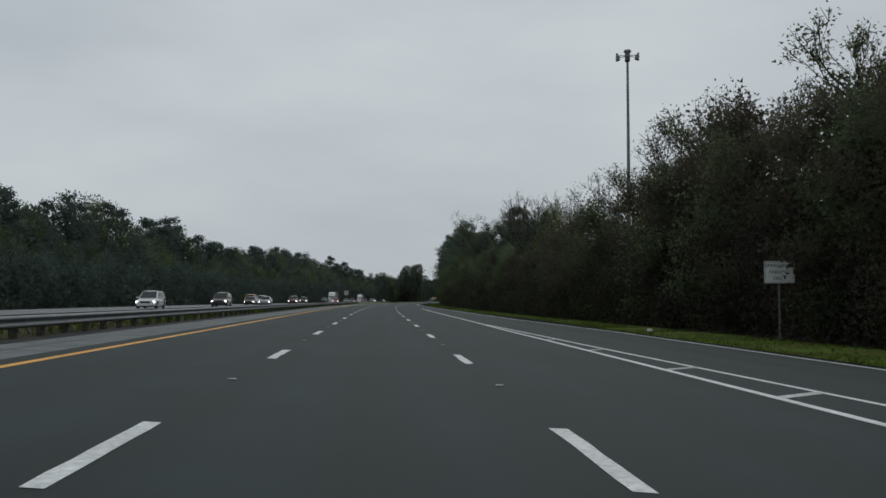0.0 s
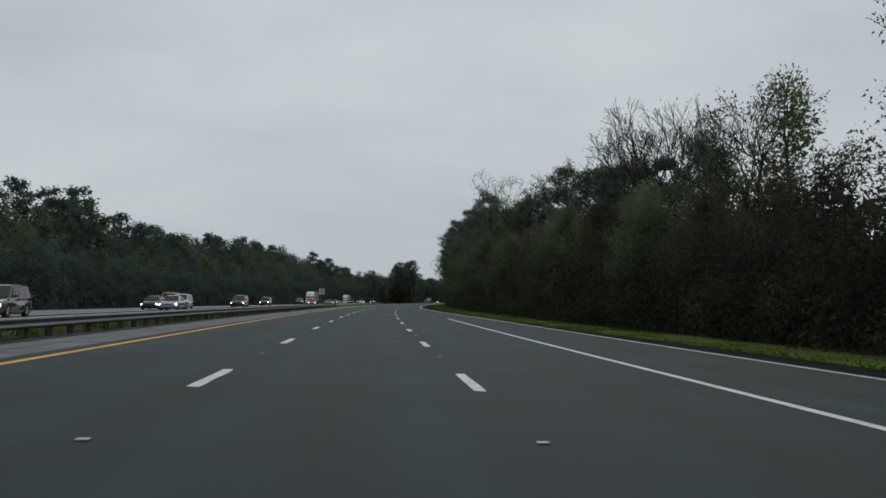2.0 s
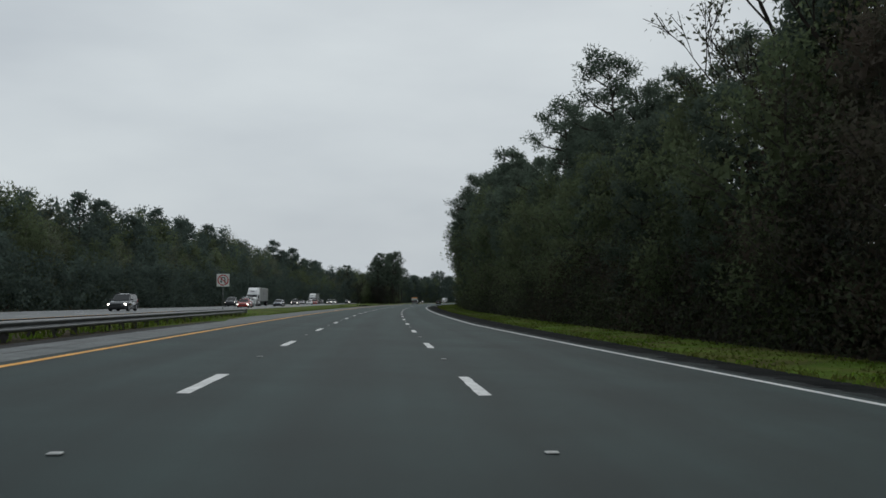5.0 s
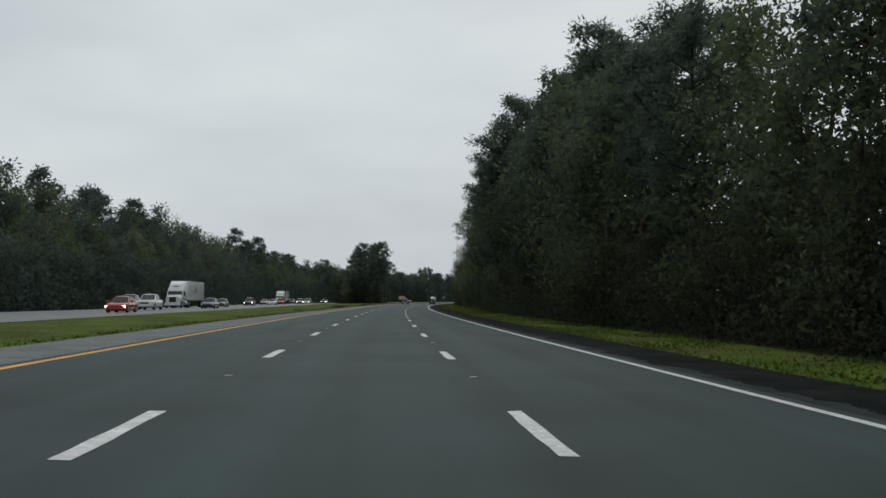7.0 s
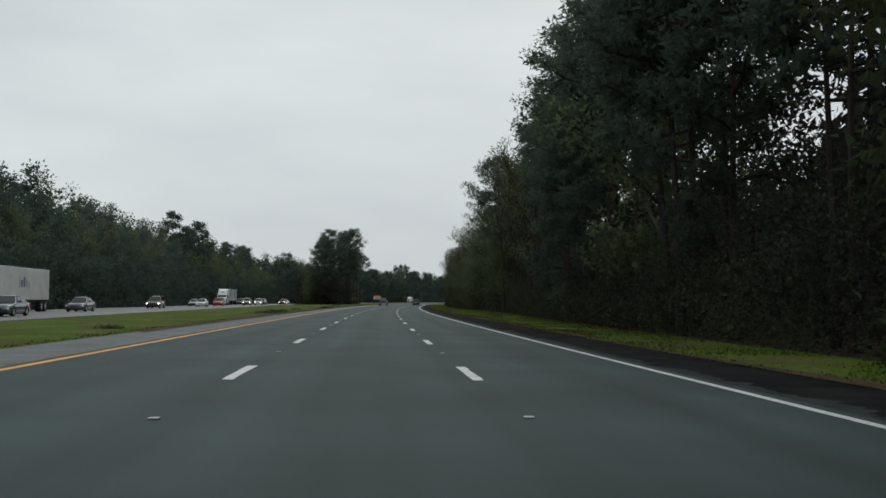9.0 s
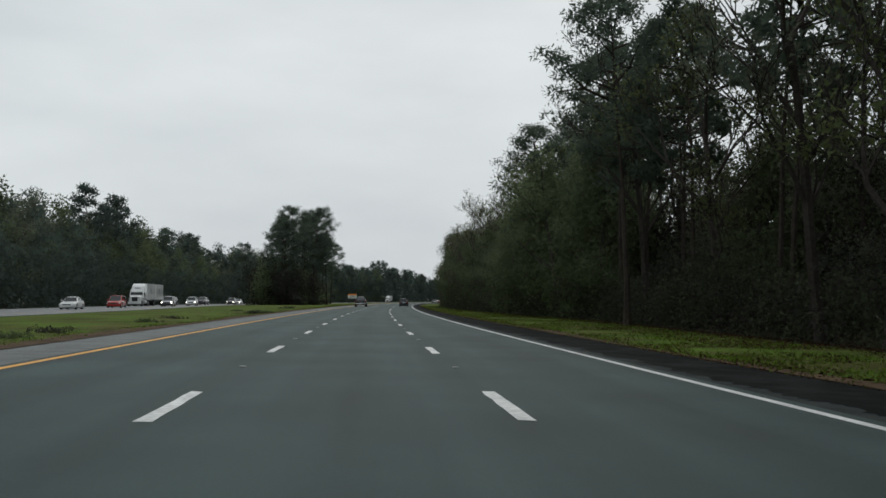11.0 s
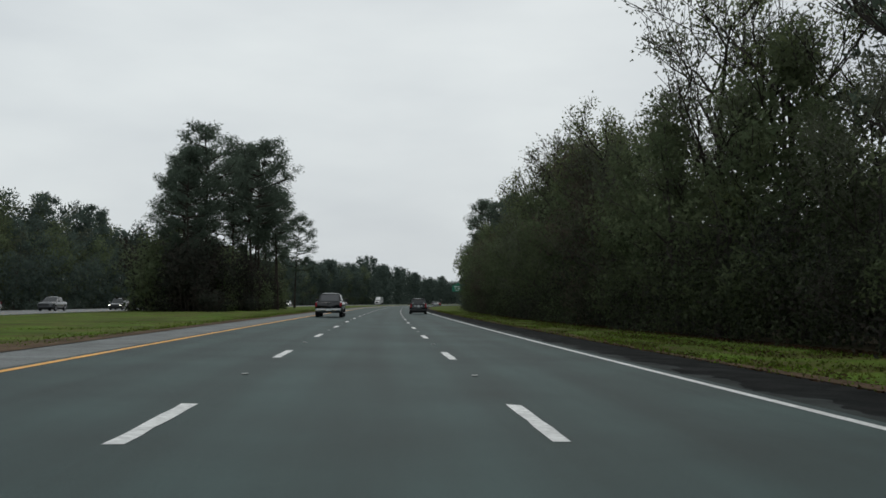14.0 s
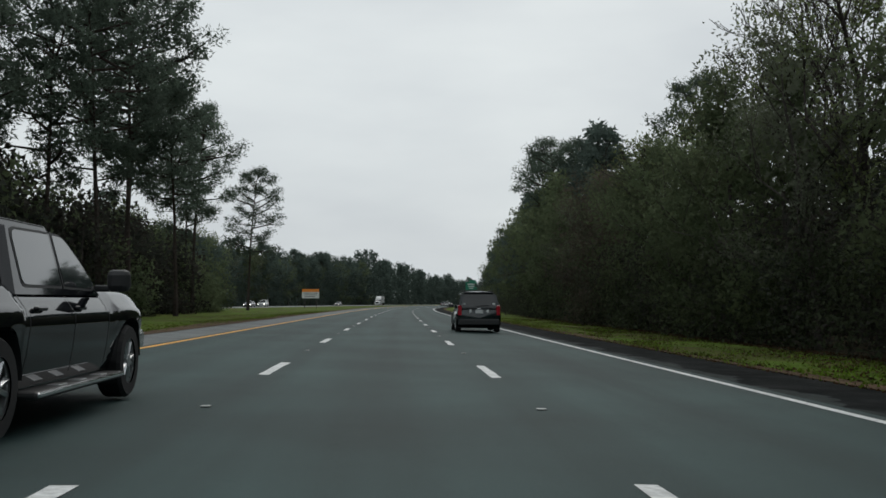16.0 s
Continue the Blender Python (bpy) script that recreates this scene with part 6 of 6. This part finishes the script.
    def pane(name, outline, side, lift, mat, grow=0.0, holder=None):
        """A plate over the cab's side, of the outline (y, z), grown about its middle."""
        cy, cz = sum(p[0] for p in outline) / len(outline), sum(p[1] for p in outline) / len(outline)
        bm = bmesh.new()
        rows_ = []
        for out in (lift - 0.012, lift):
            ring = []
            for y, z in outline:
                y, z = y + math.copysign(grow, y - cy), z + math.copysign(grow, z - cz)
                ring.append(bm.verts.new((side * (xb + (xt - xb) * (z - zb) / (zt - zb) + out), y, z)))
            rows_.append(ring)
        bm.faces.new(rows_[1])
        for i in range(len(outline)):
            j = (i + 1) % len(outline)
            bm.faces.new((rows_[0][i], rows_[0][j], rows_[1][j], rows_[1][i]))
        return part(name, bm, mat, holder or car)

    front = ((0.13, 1.215), (0.9, 1.2), (1.0, 1.225), (1.02, 1.26), (0.74, 1.48), (0.5, 1.64), (0.42, 1.675), (0.34, 1.69), (0.13, 1.695))
    rear = ((-0.9, 1.26), (-0.87, 1.225), (-0.8, 1.215), (0.03, 1.215), (0.03, 1.695), (-0.78, 1.685), (-0.85, 1.665), (-0.88, 1.61))
    for side in (-1, 1):
        for outline in (front, rear):
            surround = pane("window_surround", outline, side, 0.004, TRIM, grow=0.025)
            pane("side_window", outline, side, 0.009, window_glass, holder=surround)
    bm = bmesh.new(); quad_panel(bm, foot[1], foot[0], brow[0], brow[1], 0.07, 0.93, 0.08, 0.92, 0.004); part("windscreen", bm, window_glass, car)
    bm = bmesh.new(); quad_panel(bm, foot[3], foot[2], brow[2], brow[3], 0.09, 0.91, 0.16, 0.88, 0.004); part("rear_window", bm, window_glass, car)
    bm = bmesh.new(); add_box(bm, -0.8, -2.86, 1.1, 0.8, -1.24, 1.14); part("bed_cover", bm, TRIM, car, "dark load bed")
    bm = bmesh.new(); add_box(bm, -0.86, -2.75, 0.34, 0.86, 2.7, 0.46); part("underbody", bm, TRIM, car)
    for a in axles:
        for side in (-1, 1):
            w = wheel_part(car, side * 0.885, a, r, 0.27, side, spokes=5)
            bm = bmesh.new()
            steps = 16
            rows_ = [[bm.verts.new((side * x, a + arch * math.sin(math.pi * (k / steps - 0.5)), low_edge(a + 0.999 * arch * math.sin(math.pi * (k / steps - 0.5))))) for x in (1.005, 0.62)] for k in range(steps + 1)]
            for p, q in zip(rows_, rows_[1:]):
                bm.faces.new((p[0], p[1], q[1], q[0]))
            bm.faces.new([row[1] for row in rows_])
            part("wheel_well", bm, TRIM, car)
    for side in (-1, 1):
        bm = bmesh.new(); add_box(bm, side * 0.84, -1.2, 0.27, side * 1.13, 1.32, 0.34, 0.03); board = part("running_board", bm, TRIM, car)
        bm = bmesh.new(); add_box(bm, side * 1.1, -1.18, 0.29, side * 1.142, 1.3, 0.335, 0.015); part("edge_strip", bm, CHROME, board, "chrome edge strip")
        for y in (-0.45, 0.1, 0.75):
            bm = bmesh.new(); add_box(bm, side * 0.97, y - 0.1, 0.33, side * 1.09, y + 0.1, 0.35, 0.008); part("step_pad", bm, ALLOY, board)
        for y in (-0.78, 0.28):
            bm = bmesh.new(); add_box(bm, side * 0.97, y - 0.13, 0.99, side * 1.02, y + 0.11, 1.03, 0.015); part("door_handle", bm, body, car)
        for y in (1.16, 0.08, -1.08):
            bm = bmesh.new()
            pairs = [(bm.verts.new((side * (side_x(z, y) + 0.003), y - 0.006, z)), bm.verts.new((side * (side_x(z, y) + 0.003), y + 0.006, z))) for z in (0.42, 0.5, 0.62, 0.75, 0.85, 0.92, 0.97, 1.0, 1.04, 1.08, 1.12)]
            for p, q in zip(pairs, pairs[1:]):
                bm.faces.new((p[0], p[1], q[1], q[0]))
            part("door_seam", bm, TRIM, car)
        bm = bmesh.new()
        pairs = [(bm.verts.new((side * (side_x(1.11, y) + 0.004), y, deck(y) - 0.05)), bm.verts.new((side * (side_x(1.13, y) + 0.004), y, deck(y) - 0.036))) for y in (1.35, 1.6, 1.9, 2.2, 2.4)]
        for p, q in zip(pairs, pairs[1:]):
            bm.faces.new((p[0], q[0], q[1], p[1]))
        part("hood_gap", bm, TRIM, car, "dark gap under the hood")
        bm = bmesh.new(); add_box(bm, side * 0.9, 0.96, 1.17, side * 1.06, 1.06, 1.24, 0.02); add_box(bm, side * 1.03, 0.93, 1.17, side * 1.26, 1.09, 1.4, 0.06); part("tow_mirror", bm, TRIM, car, "large black door mirror")
        bm = bmesh.new(); add_box(bm, side * 0.55, 2.66, 0.78, side * 0.84, 2.94, 0.98, 0.05); part("headlamp", bm, DULL_LAMP, car)
        bm = bmesh.new(); add_box(bm, side * 0.5, 2.62, 0.5, side * 0.93, 2.97, 0.74, 0.06); part("bumper_end", bm, CHROME, car)
        bm = bmesh.new(); add_box(bm, side * 0.84, -2.975, 0.8, side * 0.975, -2.84, 1.12, 0.03); part("tail_lamp", bm, TAIL, car)
    bm = bmesh.new(); add_box(bm, -0.55, 2.84, 0.55, 0.55, 2.96, 1.0, 0.03); part("grille", bm, TRIM, car)
    bm = bmesh.new(); add_box(bm, -0.95, -3.06, 0.45, 0.95, -2.88, 0.66, 0.05); part("rear_bumper", bm, CHROME, car)
    bm = bmesh.new(); add_box(bm, -0.16, -3.08, 0.5, 0.16, -3.04, 0.62, 0.008); part("number_plate", bm, PLATE, car)
    bm = bmesh.new(); add_box(bm, -0.13, -2.975, 0.98, 0.13, -2.93, 1.05, 0.015); part("tailgate_handle", bm, TRIM, car)
    car.matrix_basis = stand(536.5, -3.82, 0.005, 0)
    return car


dark_pickup()

# traffic far ahead on this carriageway
for s, lat, shape, label, mat in ((905, 3.66, "suv", "white sport utility car far ahead in the lane", WHITE_PAINT), (922, 3.66, "sedan", "red sedan far ahead in the lane", RED_PAINT), (934, 0.2, "minivan", "silver minivan far ahead in the lane", SILVER_PAINT)):
    o = vehicle(shape, label, mat)
    o.matrix_basis = stand(s, lat, 0.005, 0)
